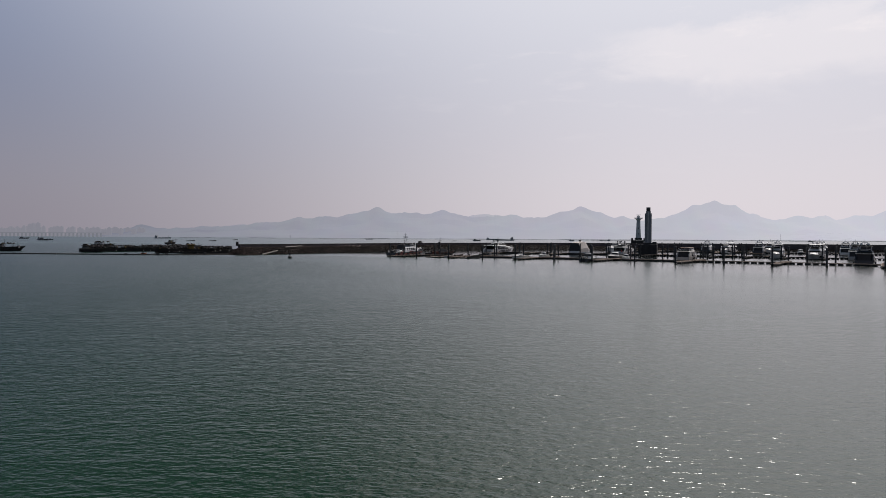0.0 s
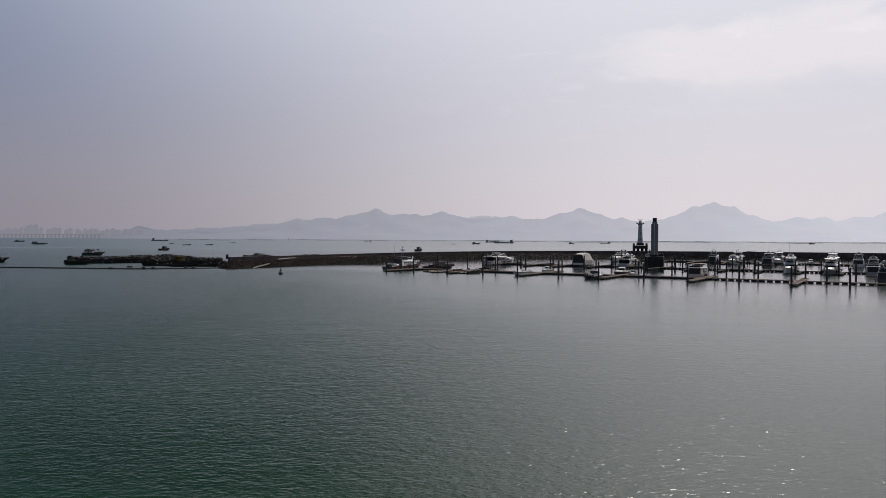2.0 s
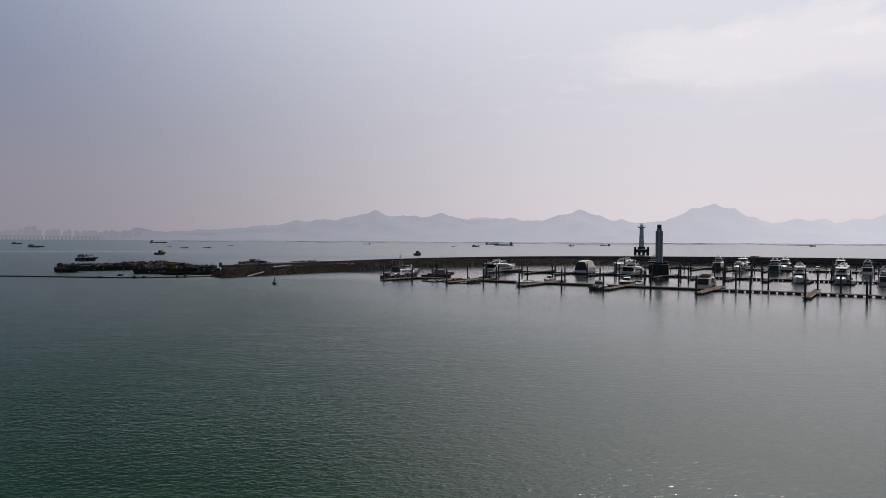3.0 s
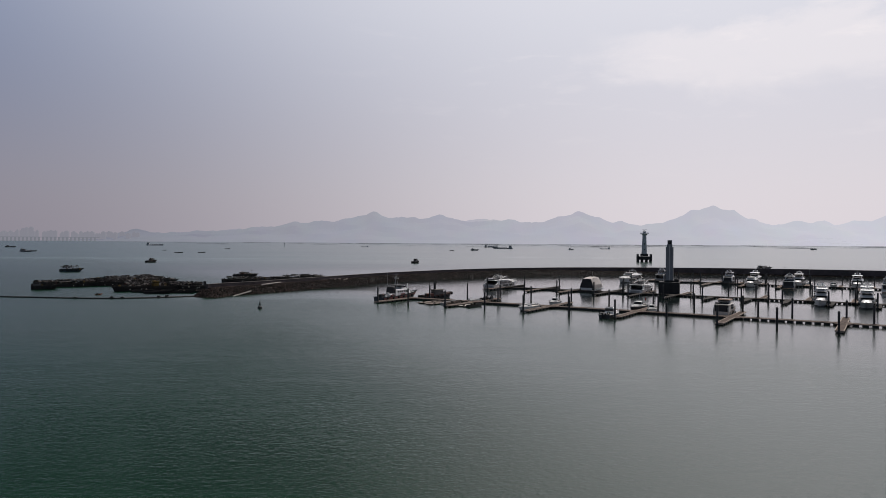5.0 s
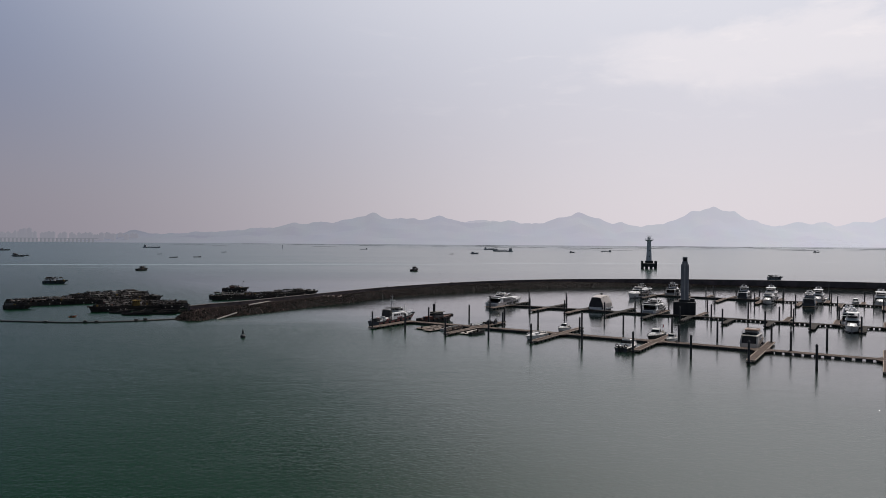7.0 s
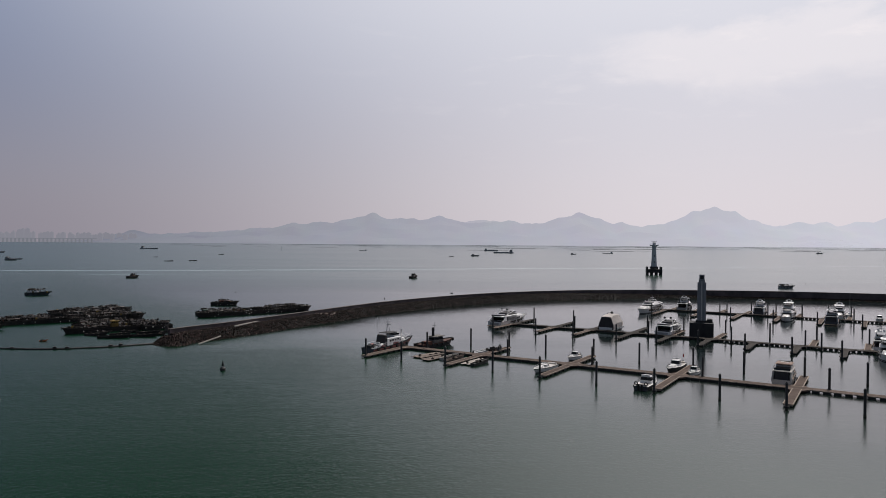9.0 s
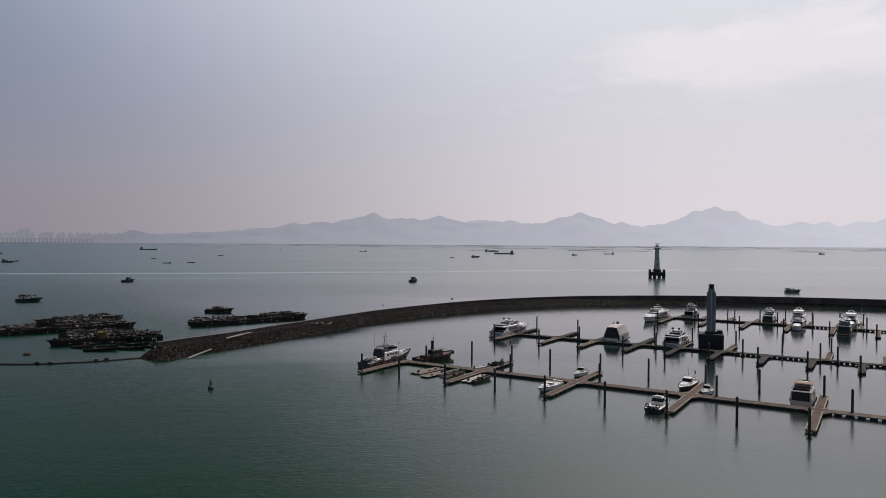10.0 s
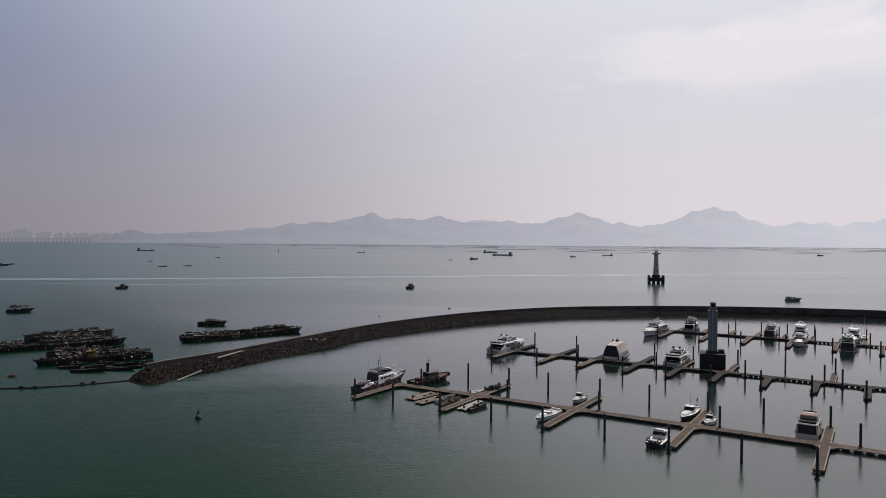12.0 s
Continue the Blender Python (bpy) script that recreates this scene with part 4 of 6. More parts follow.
def fishing_boat(m, length, beam, seed, label, house_at=-0.30, house=OLD_PAINT, tarp=None, group="rafted fishing boats", clutter=1.0, hull=OLD_WOOD, flat=False, house_len=0, house_h=1.2):
    rng = random.Random(seed)
    y = thing("fishing_boat", m, label, "fishing boat", group)
    L, bow, stern = (length, 2.1, 1.55) if flat else (length, 0.10 * length + 0.9, 0.075 * length + 0.8)
    FU = 0.82 if flat else 0.6
    kw = dict(rake=0.8 if flat else 1.6, flare=0.85, full=FU, power=2.4, stern_w=0.82)
    part("hull", hull_mesh(B(), L, beam, bow, stern, 1.0, **kw), hull, y)
    part("rubbing_strake", hull_mesh(B(), L, beam, bow, stern, 1.0, **kw, z_low=0.66, z_high=0.78, out=0.08), OLD_DECK, y)
    part("gunwale", hull_mesh(B(), L, beam, bow, stern, 1.0, **kw, z_low=0.90, z_high=1.03, out=0.10), GUNWALE, y, "worn paler gunwale")
    part("deck", deck_mesh(B(), L, beam, bow, stern, 0.45, full=FU, power=2.4, stern_w=0.82), OLD_DECK, y)
    part("stem_post", rod(B(), (L / 2 + 0.3, 0, bow - 0.6), (L / 2 + 0.55, 0, bow + 0.35), 0.16, n=6), OLD_WOOD, y)
    hx = L * house_at
    hl = (house_len or (0.17 if flat else 0.28)) * L
    z0 = stern - 0.4
    zh = z0 + (house_h if flat else 1.9)
    ca = (hx - hl / 2, hx + hl / 2, z0, zh, beam * 0.66, beam * 0.62, 0.2, 0.05)
    h = part("wheelhouse", cabin(B(), *ca, nose=0.3, tail=0.1), house, y)
    for sgn in (-1, 1):
        for i in range(3):
            x = hx - hl * 0.36 + i * hl * 0.27
            part("window", box(B(), x, x + hl * 0.16, sgn * beam * 0.32 - 0.06, sgn * beam * 0.32 + 0.06, zh - (0.6 if flat else 0.75), zh - 0.25), GLASS, h)
    part("front_window", box(B(), hx + hl / 2 - 0.25, hx + hl / 2 - 0.02, -beam * 0.2, beam * 0.2, zh - 0.75, zh - 0.3), GLASS, h)
    part("roof", box(B(), hx - hl * 0.62, hx + hl * 0.58, -beam * 0.40, beam * 0.40, zh, zh + 0.14, 0.04), house if rng.random() < 0.5 else OLD_DECK, h)
    if rng.random() < 0.6 and not flat:
        part("upper_house", box(B(), hx - hl * 0.3, hx + hl * 0.2, -beam * 0.22, beam * 0.22, zh + 0.12, zh + 0.8, 0.05, 0.05), OLD_WOOD, h)
    # long awning frame over the working deck
    x0, x1 = hx + hl * 0.6, L * (0.18 + 0.1 * rng.random())
    za = stern + (0.55 if flat else 1.4) + 0.3 * rng.random()
    if clutter > 0.5:
        n = 3 if flat else 1
        for k in range(n):
            xa, xb = x0 + (x1 - x0) * (k + 0.04) / n, x0 + (x1 - x0) * (k + 0.9) / n
            zk = za + (rng.uniform(-0.35, 0.3) if flat else 0)
            aw = part("deck_awning", box(B(), xa, xb, -beam * rng.uniform(0.24, 0.36), beam * rng.uniform(0.24, 0.36), zk, zk + 0.08, 0.03), (tarp or OLD_DECK) if k != 1 else NET, y)
            for x in (xa + 0.1, xb - 0.1):
                for sgn in (-1, 1):
                    part("awning_post", rod(B(), (x, sgn * beam * 0.24, stern - 0.4), (x, sgn * beam * 0.24, zk + 0.02), 0.07, n=5), OLD_WOOD, aw)
    nets, bits = B(), B()
    for i in range(int((26 if flat else 10) * clutter) + 3):
        x = (rng.random() - 0.5) * L * 0.8
        t = x / L + 0.5
        hb = half_beam(t, beam, 0.82, FU, 2.4) * 0.6
        yy = (rng.random() * 2 - 1) * hb
        onroof = x0 < x < x1 and clutter > 0.5 and rng.random() < 0.6
        inhouse = abs(x - hx) < hl * 0.6
        zz = za + 0.1 if onroof else (zh + 0.12 if inhouse else sheer(t, bow, stern) - 0.46)
        heap(nets, rng, x, yy, zz, 0.35 + 0.45 * rng.random(), 0.2 + 0.4 * rng.random())
        for k in range(3 if flat else 1):
            w, x2, y2 = 0.12 + 0.2 * rng.random(), x + rng.uniform(-0.8, 0.8), yy + rng.uniform(-0.5, 0.5)
            box(bits, x2 - w, x2 + w, y2 - w, y2 + w, zz, zz + 0.25 + 0.5 * rng.random(), 0.0, 0.03)
    if flat:
        x = -L * 0.47
        while x < L * 0.44:
            for sgn in (-1, 1):
                t = x / L + 0.5
                yy, zz, w = sgn * (half_beam(t, beam, 0.82, FU, 2.4) - 0.25), sheer(t, bow, stern), rng.uniform(0.12, 0.34)
                if rng.random() < 0.8:
                    box(nets, x - w, x + w, yy - w * 0.7, yy + w * 0.7, zz - 0.4, zz + rng.uniform(0.05, 0.75), 0.0, 0.08)
            x += rng.uniform(0.5, 1.3)
    if flat:
        for sgn in (-1, 1):
            for i in range(5):
                x = (rng.random() - 0.5) * L * 0.8
                part("float_ball", lathe(B(), [(0.03, -0.2), (0.16, -0.12), (0.2, 0), (0.16, 0.12), (0.03, 0.2)], 8), CREAM, y, "pale round net float",
                     at=pose(x, sgn * (half_beam(x / L + 0.5, beam, 0.82, FU, 2.4) + 0.22), stern * rng.uniform(0.25, 0.75)))
    tagged(part("gear_heap", nets, NET, y, "dark heap of fishing gear"), kind="stuff")
    tagged(part("small_gear", bits, BITS, y, "small pale baskets, drums and floats"), kind="stuff")
    for i in range(int(3 * clutter)):
        x = (rng.random() - 0.45) * L * 0.7
        part("crate", box(B(), x, x + 0.7, -beam * 0.38, -beam * 0.38 + 0.6, stern - 0.4, stern + 0.5 + 0.4 * rng.random(), 0.04), rng.choice([TARP, OLD_PAINT, RUST, YELLOW]), y)
    hm = (1.7 if flat else 2.6) + (0.7 if flat else 1.2) * rng.random()
    part("mast", rod(B(), (hx + hl * 0.7, 0, stern - 0.4), (hx + hl * 0.7, 0, zh + hm - 1.5), 0.12, 0.06, n=6), OLD_WOOD, y)
    part("foremast", rod(B(), (L * 0.30, 0, bow - 0.9), (L * 0.31, 0, bow + (0.4 if flat else 2.0)), 0.10, 0.06, n=6), OLD_WOOD, y)
    for i in range(2 if flat else int(5 * clutter)):
        x, sgn = (rng.random() - 0.5) * L * 0.7, rng.choice((-1, 1))
        part("pole", rod(B(), (x, sgn * beam * 0.3, stern), (x + (rng.random() - 0.5) * 1.5, sgn * beam * 0.35, stern + 1.5 + 1.3 * rng.random()), 0.05, n=5), OLD_WOOD, y)
    for i in range(4):
        x = -L * 0.35 + i * L * 0.2
        part("tyre_fender", lathe(B(), [(0.15, -0.14), (0.42, -0.12), (0.46, 0), (0.42, 0.12), (0.15, 0.14)], 9), RUBBER, y, at=pose(x, -half_beam(x / L + 0.5, beam, 0.82, FU, 2.4) - 0.05, stern * 0.55, 90))
    return y


def skiff(m, length, beam, seed, label="low open wooden skiff with gear", hull=OLD_WOOD, inner=OLD_DECK, rim=None, group="open skiffs", engine=False, name="skiff"):
    rng = random.Random(seed)
    y = thing(name, m, label, "skiff", group)
    L, bow, stern = length, 0.09 * length + 0.45, 0.06 * length + 0.2
    kw = dict(rake=0.7, flare=0.82, full=0.5, power=2.2, stern_w=0.75)
    part("hull", hull_mesh(B(), L, beam, bow, stern, 0.25, **kw), hull, y)
    part("gunwale", hull_mesh(B(), L, beam, bow, stern, 0.25, **kw, z_low=0.82, z_high=1.0, out=0.04), rim or inner, y)
    part("floor", deck_mesh(B(), L, beam, bow, stern, 0.28, full=0.5, power=2.2, stern_w=0.75), inner, y)
    for t in (0.3, 0.52, 0.72):
        hb = half_beam(t, beam, 0.75, 0.5, 2.2) - 0.05
        part("thwart", box(B(), L * (t - 0.5) - 0.15, L * (t - 0.5) + 0.15, -hb, hb, sheer(t, bow, stern) - 0.2, sheer(t, bow, stern) - 0.14), inner, y)
    b = B()
    for i in range(4):
        heap(b, rng, (rng.random() - 0.5) * L * 0.6, (rng.random() - 0.5) * beam * 0.4, stern - 0.25, 0.35 + 0.3 * rng.random(), 0.3 + 0.35 * rng.random())
    tagged(part("gear", b, NET, y), kind="stuff")
    if engine:
        part("outboard_engine", box(B(), -L / 2 - 0.4, -L / 2 + 0.02, -0.18, 0.18, 0.1, stern + 0.6, 0.06, 0.03), RUBBER, y)
    return y


def cargo_ship(m, length, beam, label, group="far cargo ships", cargo=False, house_end=-1):
    y = thing("cargo_ship", m, label, "ship", group)
    L, bow, stern = length, 0.07 * length, 0.045 * length
    kw = dict(rake=2.0, flare=0.95, full=0.8, power=2.5, stern_w=0.95)
    part("hull", hull_mesh(B(), L, beam, bow, stern, 1.0, **kw), SHIP_GREY, y)
    part("deck", deck_mesh(B(), L, beam, bow, stern, 0.3, full=0.8, power=2.5, stern_w=0.95), SHIP_GREY, y)
    x = house_end * L * 0.38
    h = part("superstructure", box(B(), x - L * 0.07, x + L * 0.07, -beam * 0.42, beam * 0.42, stern - 0.4, stern + L * 0.09, 0.2, 0.15), SHIP_GREY, y)
    part("bridge", box(B(), x - L * 0.04, x + L * 0.055, -beam * 0.46, beam * 0.46, stern + L * 0.088, stern + L * 0.12, 0.15), OLD_PAINT, h)
    part("bridge_windows", box(B(), x - L * 0.041, x + L * 0.057, -beam * 0.40, beam * 0.40, stern + L * 0.100, stern + L * 0.112), GLASS, h)
    part("funnel", rod(B(), (x - L * 0.05 * -house_end, 0, stern), (x - L * 0.05 * -house_end, 0, stern + L * 0.15), L * 0.015, n=8), SHIP_GREY, h)
    part("mast", rod(B(), (-x * 0.85, 0, stern), (-x * 0.85, 0, stern + L * 0.13), L * 0.006, n=6), SHIP_GREY, y)
    for i in range(3):
        x0 = -L * 0.22 + i * L * 0.16
        part("hatch", box(B(), x0, x0 + L * 0.14, -beam * 0.36, beam * 0.36, stern - 0.4, stern + (L * 0.05 if cargo else L * 0.018), 0.2, 0.3), SHIP_GREY, y)
    return y

# ---- sea ----
def sheet(name, x0, x1, y0, y1, z, nx, ny, mat, label, category):
    b = B()
    grid = [[b.verts.new((x0 + (x1 - x0) * i / nx, y0 + (y1 - y0) * j / ny, z)) for i in range(nx + 1)] for j in range(ny + 1)]
    for r0, r1 in zip(grid, grid[1:]):
        for i in range(nx):
            b.faces.new((r0[i], r0[i + 1], r1[i + 1], r1[i]))
    return tagged(new(name, mesh_of(name, b, mat)), label, category, kind="structure")


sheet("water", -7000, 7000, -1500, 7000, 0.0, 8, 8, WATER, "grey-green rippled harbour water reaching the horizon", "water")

# ---- far hills ----
def hills(name, peaks, base, y_ridge, depth, mat, label, seed):
    b = B()
    nx, ny = 620, 7
    x0, x1 = -4600.0, 4800.0
    rows = []
    for j in range(ny + 1):
        f = j / ny
        row = []
        for i in range(nx + 1):
            x = x0 + (x1 - x0) * i / nx
            h = min(max(40 + (x + 2400) * 0.05, 20), base)
            for px, ph, pw in peaks:
                h += ph * math.exp(-(abs(x - px) / pw) ** 1.55)
            h += 9 * noise.noise((x / 130.0, seed, f * 0.4)) + 8 * noise.noise((x / 52.0, seed + 5, f * 0.4)) + 4.5 * noise.noise((x / 21.0, seed + 7, f))
            h *= min(max((x + 2900) / 420, 0.02), 1)
            spur = 1 + 0.35 * noise.noise((x / 160.0, f * 2.5, seed + 9)) * math.sin(f * math.pi)
            z = h * (f ** 1.1) * spur
            row.append(b.verts.new((x, y_ridge - depth * (1 - f) + 40 * noise.noise((x / 300.0, f * 3, seed)), z - (4 if j == 0 else 0))))
        rows.append(row)
    for r0, r1 in zip(rows, rows[1:]):
        for i in range(nx):
            b.faces.new((r0[i], r0[i + 1], r1[i + 1], r1[i]))
    return tagged(new(name, mesh_of(name, b, mat)), label, "hills", kind="structure")


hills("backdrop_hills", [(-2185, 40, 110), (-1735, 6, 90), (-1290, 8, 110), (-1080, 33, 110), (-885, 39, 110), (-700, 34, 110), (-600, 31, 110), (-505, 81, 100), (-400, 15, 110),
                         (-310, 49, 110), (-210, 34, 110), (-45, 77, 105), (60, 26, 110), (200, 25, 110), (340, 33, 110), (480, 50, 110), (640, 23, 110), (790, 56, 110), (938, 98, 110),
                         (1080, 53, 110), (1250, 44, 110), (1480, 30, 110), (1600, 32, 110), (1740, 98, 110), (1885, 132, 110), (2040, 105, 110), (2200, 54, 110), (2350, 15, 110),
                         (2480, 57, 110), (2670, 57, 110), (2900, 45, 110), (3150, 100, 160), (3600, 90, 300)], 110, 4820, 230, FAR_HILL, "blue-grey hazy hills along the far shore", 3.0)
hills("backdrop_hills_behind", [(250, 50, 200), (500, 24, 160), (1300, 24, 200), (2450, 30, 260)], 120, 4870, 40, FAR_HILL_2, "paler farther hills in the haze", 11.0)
# quarried slope and low built-up shore under the eastern hills
rng = random.Random(31)
b = B()
for k in range(60):
    x, z, l = rng.uniform(2050, 2800), rng.uniform(4, 60) ** 1.0, rng.uniform(15, 70)
    z *= 1 - abs(x - 2500) / 700
    y = 4640 - 60 * (1 - z / 60)
    box(b, x - l / 2, x + l / 2, y, y + 12, max(z, 2), max(z, 2) + rng.uniform(2, 6))
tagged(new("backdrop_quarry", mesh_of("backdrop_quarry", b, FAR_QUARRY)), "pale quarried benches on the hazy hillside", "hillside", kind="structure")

# ---- far city and bridge ----
rng = random.Random(4)
for k in range(62):
    x = -3160 + k * 17 + rng.uniform(-8, 8)
    h = rng.uniform(50, 72) + (30 if 14 < k < 20 else 0) - 0.25 * max(0, k - 22)
    w = rng.uniform(7, 15)
    t = thing("tower_block", pose(x, 4690 + rng.uniform(-30, 30), 0, 0, 0, rng.uniform(-15, 15)), "pale hazy tower block on the far shore", "tower block", "far city towers")
    b = B()
    box(b, -w, w, -9, 9, -2, h, 0.6)
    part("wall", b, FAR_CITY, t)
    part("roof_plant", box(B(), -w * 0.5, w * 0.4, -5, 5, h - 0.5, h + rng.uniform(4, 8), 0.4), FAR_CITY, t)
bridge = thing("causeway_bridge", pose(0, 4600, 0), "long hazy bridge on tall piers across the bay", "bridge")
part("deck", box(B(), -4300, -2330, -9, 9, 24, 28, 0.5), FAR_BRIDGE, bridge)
b = box(B(), -2.6, 2.6, -7, 7, -3, 24.5, 0.5)
pier = mesh_of("pier", b, FAR_BRIDGE)
for k in range(72):
    shared("pier", pier, bridge, pose(-4280 + 27 * k, 0, 0))

# ---- oyster rafts ----
rng = random.Random(12)
b = B()
for k in range(130):
    d = 2100 + 2300 * rng.random() ** 0.75
    x = rng.uniform(-0.40, 0.72) * d
    if x < 100 and (rng.random() < 0.45 or d < 2600):
        continue
    l, deep = rng.uniform(40, 170), rng.uniform(14, 60) * (0.5 if x < 0 else 1)
    skew = rng.uniform(-12, 12)
    for r in range(int(deep / 11) + 1):
        l0, l1 = l / 2 * rng.uniform(0.7, 1.05), l / 2 * rng.uniform(0.7, 1.05)
        box(b, x - l0 + skew * r, x + l1 + skew * r, d + r * 11, d + r * 11 + 7, -0.2, rng.uniform(0.25, 0.6))
tagged(new("oyster_rafts", mesh_of("oyster_rafts", b, island_spread(material("raft_floats", (0.20, 0.20, 0.22), (0.12, 0.125, 0.14), 0.1, 0.9, spec=0.1), 0.6))),
       "rows of dark floating oyster rafts far out", "rafts", kind="stuff")

# ---- current lines ----
def current_line(y_mid, slope, width, x0, x1, seed, label):
    b = B()
    rows = []
    n = 160
    for i in range(n + 1):
        x = x0 + (x1 - x0) * i / n
        y = y_mid + slope * x + 14 * noise.noise((x / 170, seed, 0)) + 0.00006 * x * x
        fade = min(1, (x - x0) / 200, (x1 - x) / 200)
        w0, w1 = (width * max(0.06, fade * (0.8 + 0.9 * noise.noise((x / 37, seed + k, 0)))) for k in (3, 8))
        rows.append((b.verts.new((x, y - w0, 0.02)), b.verts.new((x, y + w1, 0.02))))
    for p, q in zip(rows, rows[1:]):
        b.faces.new((p[0], q[0], q[1], p[1]))
    return tagged(new("water_current_line", mesh_of("water_current_line", b, SLICK)), label, "water", kind="structure")


current_line(765, 0.27, 15, -900, 1000, 1.0, "smooth pale current line across the water")
current_line(618, 0.05, 5, -420, -120, 7.0, "faint smooth streak on the water")

# ---- breakwater ----
CREST_LINE = [(-88.3, 203.8), (-85, 210), (-74, 226), (-56, 259), (-29, 305), (4, 344), (34, 368), (68, 385), (100, 392), (135, 395), (187, 391), (240, 377), (300, 352), (380, 312), (470, 260)]


def smooth_line(pts, step):
    out = []
    P = [Vector((*p, 0)) for p in pts]
    P = [P[0] * 2 - P[1]] + P + [P[-1] * 2 - P[-2]]
    for i in range(1, len(P) - 2):
        p0, p1, p2, p3 = P[i - 1:i + 3]
        n = max(int((p2 - p1).length / step), 1)
        for k in range(n):
            t = k / n
            out.append(0.5 * ((2 * p1) + (p2 - p0) * t + (2 * p0 - 5 * p1 + 4 * p2 - p3) * t * t + (3 * p1 - p0 - 3 * p2 + p3) * t ** 3))
    return out + [P[-2]]


line = smooth_line(CREST_LINE, 4.0)
frames = []
for i, p in enumerate(line):
    d = (line[min(i + 1, len(line) - 1)] - line[max(i - 1, 0)]).normalized()
    frames.append((p, d, Vector((d.y, -d.x, 0))))       # the last points into the harbour


def slope_width(p):
    return 5.0 + (2.5 if p.x < -10 else 2.5 * max(0, 1 - (p.x + 10) / 40)) + 7.0 * math.exp(-((p.x - 70) / 60) ** 2) + (1.0 if p.x < 20 else -1.5 if p.x > 150 else 0)


def wall_foot(p):
    return 3.0 if p.x < 60 else max(3.0 - (p.x - 60) / 50, 0.7)


breakwater = thing("breakwater", pose(0, 0, 0), "long curved rubble breakwater with a dark concrete seawall", "breakwater", kind="structure")
b = B()
loft(b, [[tuple(p + n * 0.0 + Vector((0, 0, -2))), tuple(p + Vector((0, 0, 4.2))), tuple(p + n * 1.0 + Vector((0, 0, 4.2))), tuple(p + n * 1.25 + Vector((0, 0, -2)))] for p, d, n in frames])
part("seawall", b, DARK_WALL, breakwater, "dark stained concrete seawall")
b = B()
loft(b, [[tuple(p - n * 0.25 + Vector((0, 0, 4.2))), tuple(p - n * 0.25 + Vector((0, 0, 4.34))), tuple(p + n * 1.2 + Vector((0, 0, 4.34))), tuple(p + n * 1.2 + Vector((0, 0, 4.2)))] for p, d, n in frames])
part("coping", b, CREST, breakwater, "pale worn coping along the wall top")
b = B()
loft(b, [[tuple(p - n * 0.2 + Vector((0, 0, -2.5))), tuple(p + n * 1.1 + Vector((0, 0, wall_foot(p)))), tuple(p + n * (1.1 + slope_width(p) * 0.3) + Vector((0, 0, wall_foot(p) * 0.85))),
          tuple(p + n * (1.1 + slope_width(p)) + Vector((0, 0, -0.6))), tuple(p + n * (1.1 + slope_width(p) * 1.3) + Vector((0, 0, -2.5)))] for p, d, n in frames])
part("rubble_core", b, GAP_SHADE, breakwater)
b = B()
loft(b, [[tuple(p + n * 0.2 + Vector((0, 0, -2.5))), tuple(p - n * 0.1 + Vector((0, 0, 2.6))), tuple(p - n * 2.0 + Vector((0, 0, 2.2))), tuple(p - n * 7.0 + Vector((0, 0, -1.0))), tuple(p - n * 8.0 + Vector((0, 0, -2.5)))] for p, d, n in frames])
part("outer_core", b, GAP_SHADE, breakwater)


def boulders(name, count, seed, inner, parent, label, mat=ROCK, big=(0.16, 0.38), span=(0.0, 1.0), lift=0.15):
    """Armour stones: squashed, turned twenty-sided lumps on the slope."""
    rng = random.Random(seed)
    base = B()
    bmesh.ops.create_icosphere(base, subdivisions=1, radius=1.0)
    vs0 = [v.co.copy() for v in base.verts]
    fs0 = [[v.index for v in f.verts] for f in base.faces]
    base.free()
    verts, faces = [], []
    for k in range(count):
        u = span[0] + (span[1] - span[0]) * rng.random() ** 1.25
        i = min(int(u * (len(frames) - 1)), len(frames) - 2)
        f = u * (len(frames) - 1) - i
        p, n = frames[i][0].lerp(frames[i + 1][0], f), frames[i][2].lerp(frames[i + 1][2], f)
        w = rng.random()
        if inner:
            q = p + n * (1.4 + slope_width(p) * w)
            z = wall_foot(p) * (1 - 0.15 * min(w / 0.3, 1)) if w < 0.3 else wall_foot(p) * 0.85 * (1 - (w - 0.3) / 0.7) - 0.6 * (w - 0.3) / 0.7
        else:
            q, z = p - n * (1.0 + 6.5 * w), 2.2 * (1 - w) - 0.6 * w
        s = rng.uniform(*big)
        rot = Euler((rng.random() * 6, rng.random() * 6, rng.random() * 6)).to_matrix()
        sq = Vector((s, s * rng.uniform(0.6, 1.0), s * rng.uniform(0.45, 0.8)))
        o = len(verts)
        for v in vs0:
            c = rot @ Vector((v.x * sq.x, v.y * sq.y, v.z * sq.z)) * rng.uniform(0.82, 1.12)
            verts.append((q.x + c.x, q.y + c.y, z + c.z * 0.8 + s * lift))
        faces += [[a + o for a in f3] for f3 in fs0]
    me = bpy.data.meshes.new(name)
    me.from_pydata(verts, [], faces)
    me.materials.append(mat)
    ob = new(name, me)
    ob.parent = parent
    return tagged(ob, label, kind="stuff")


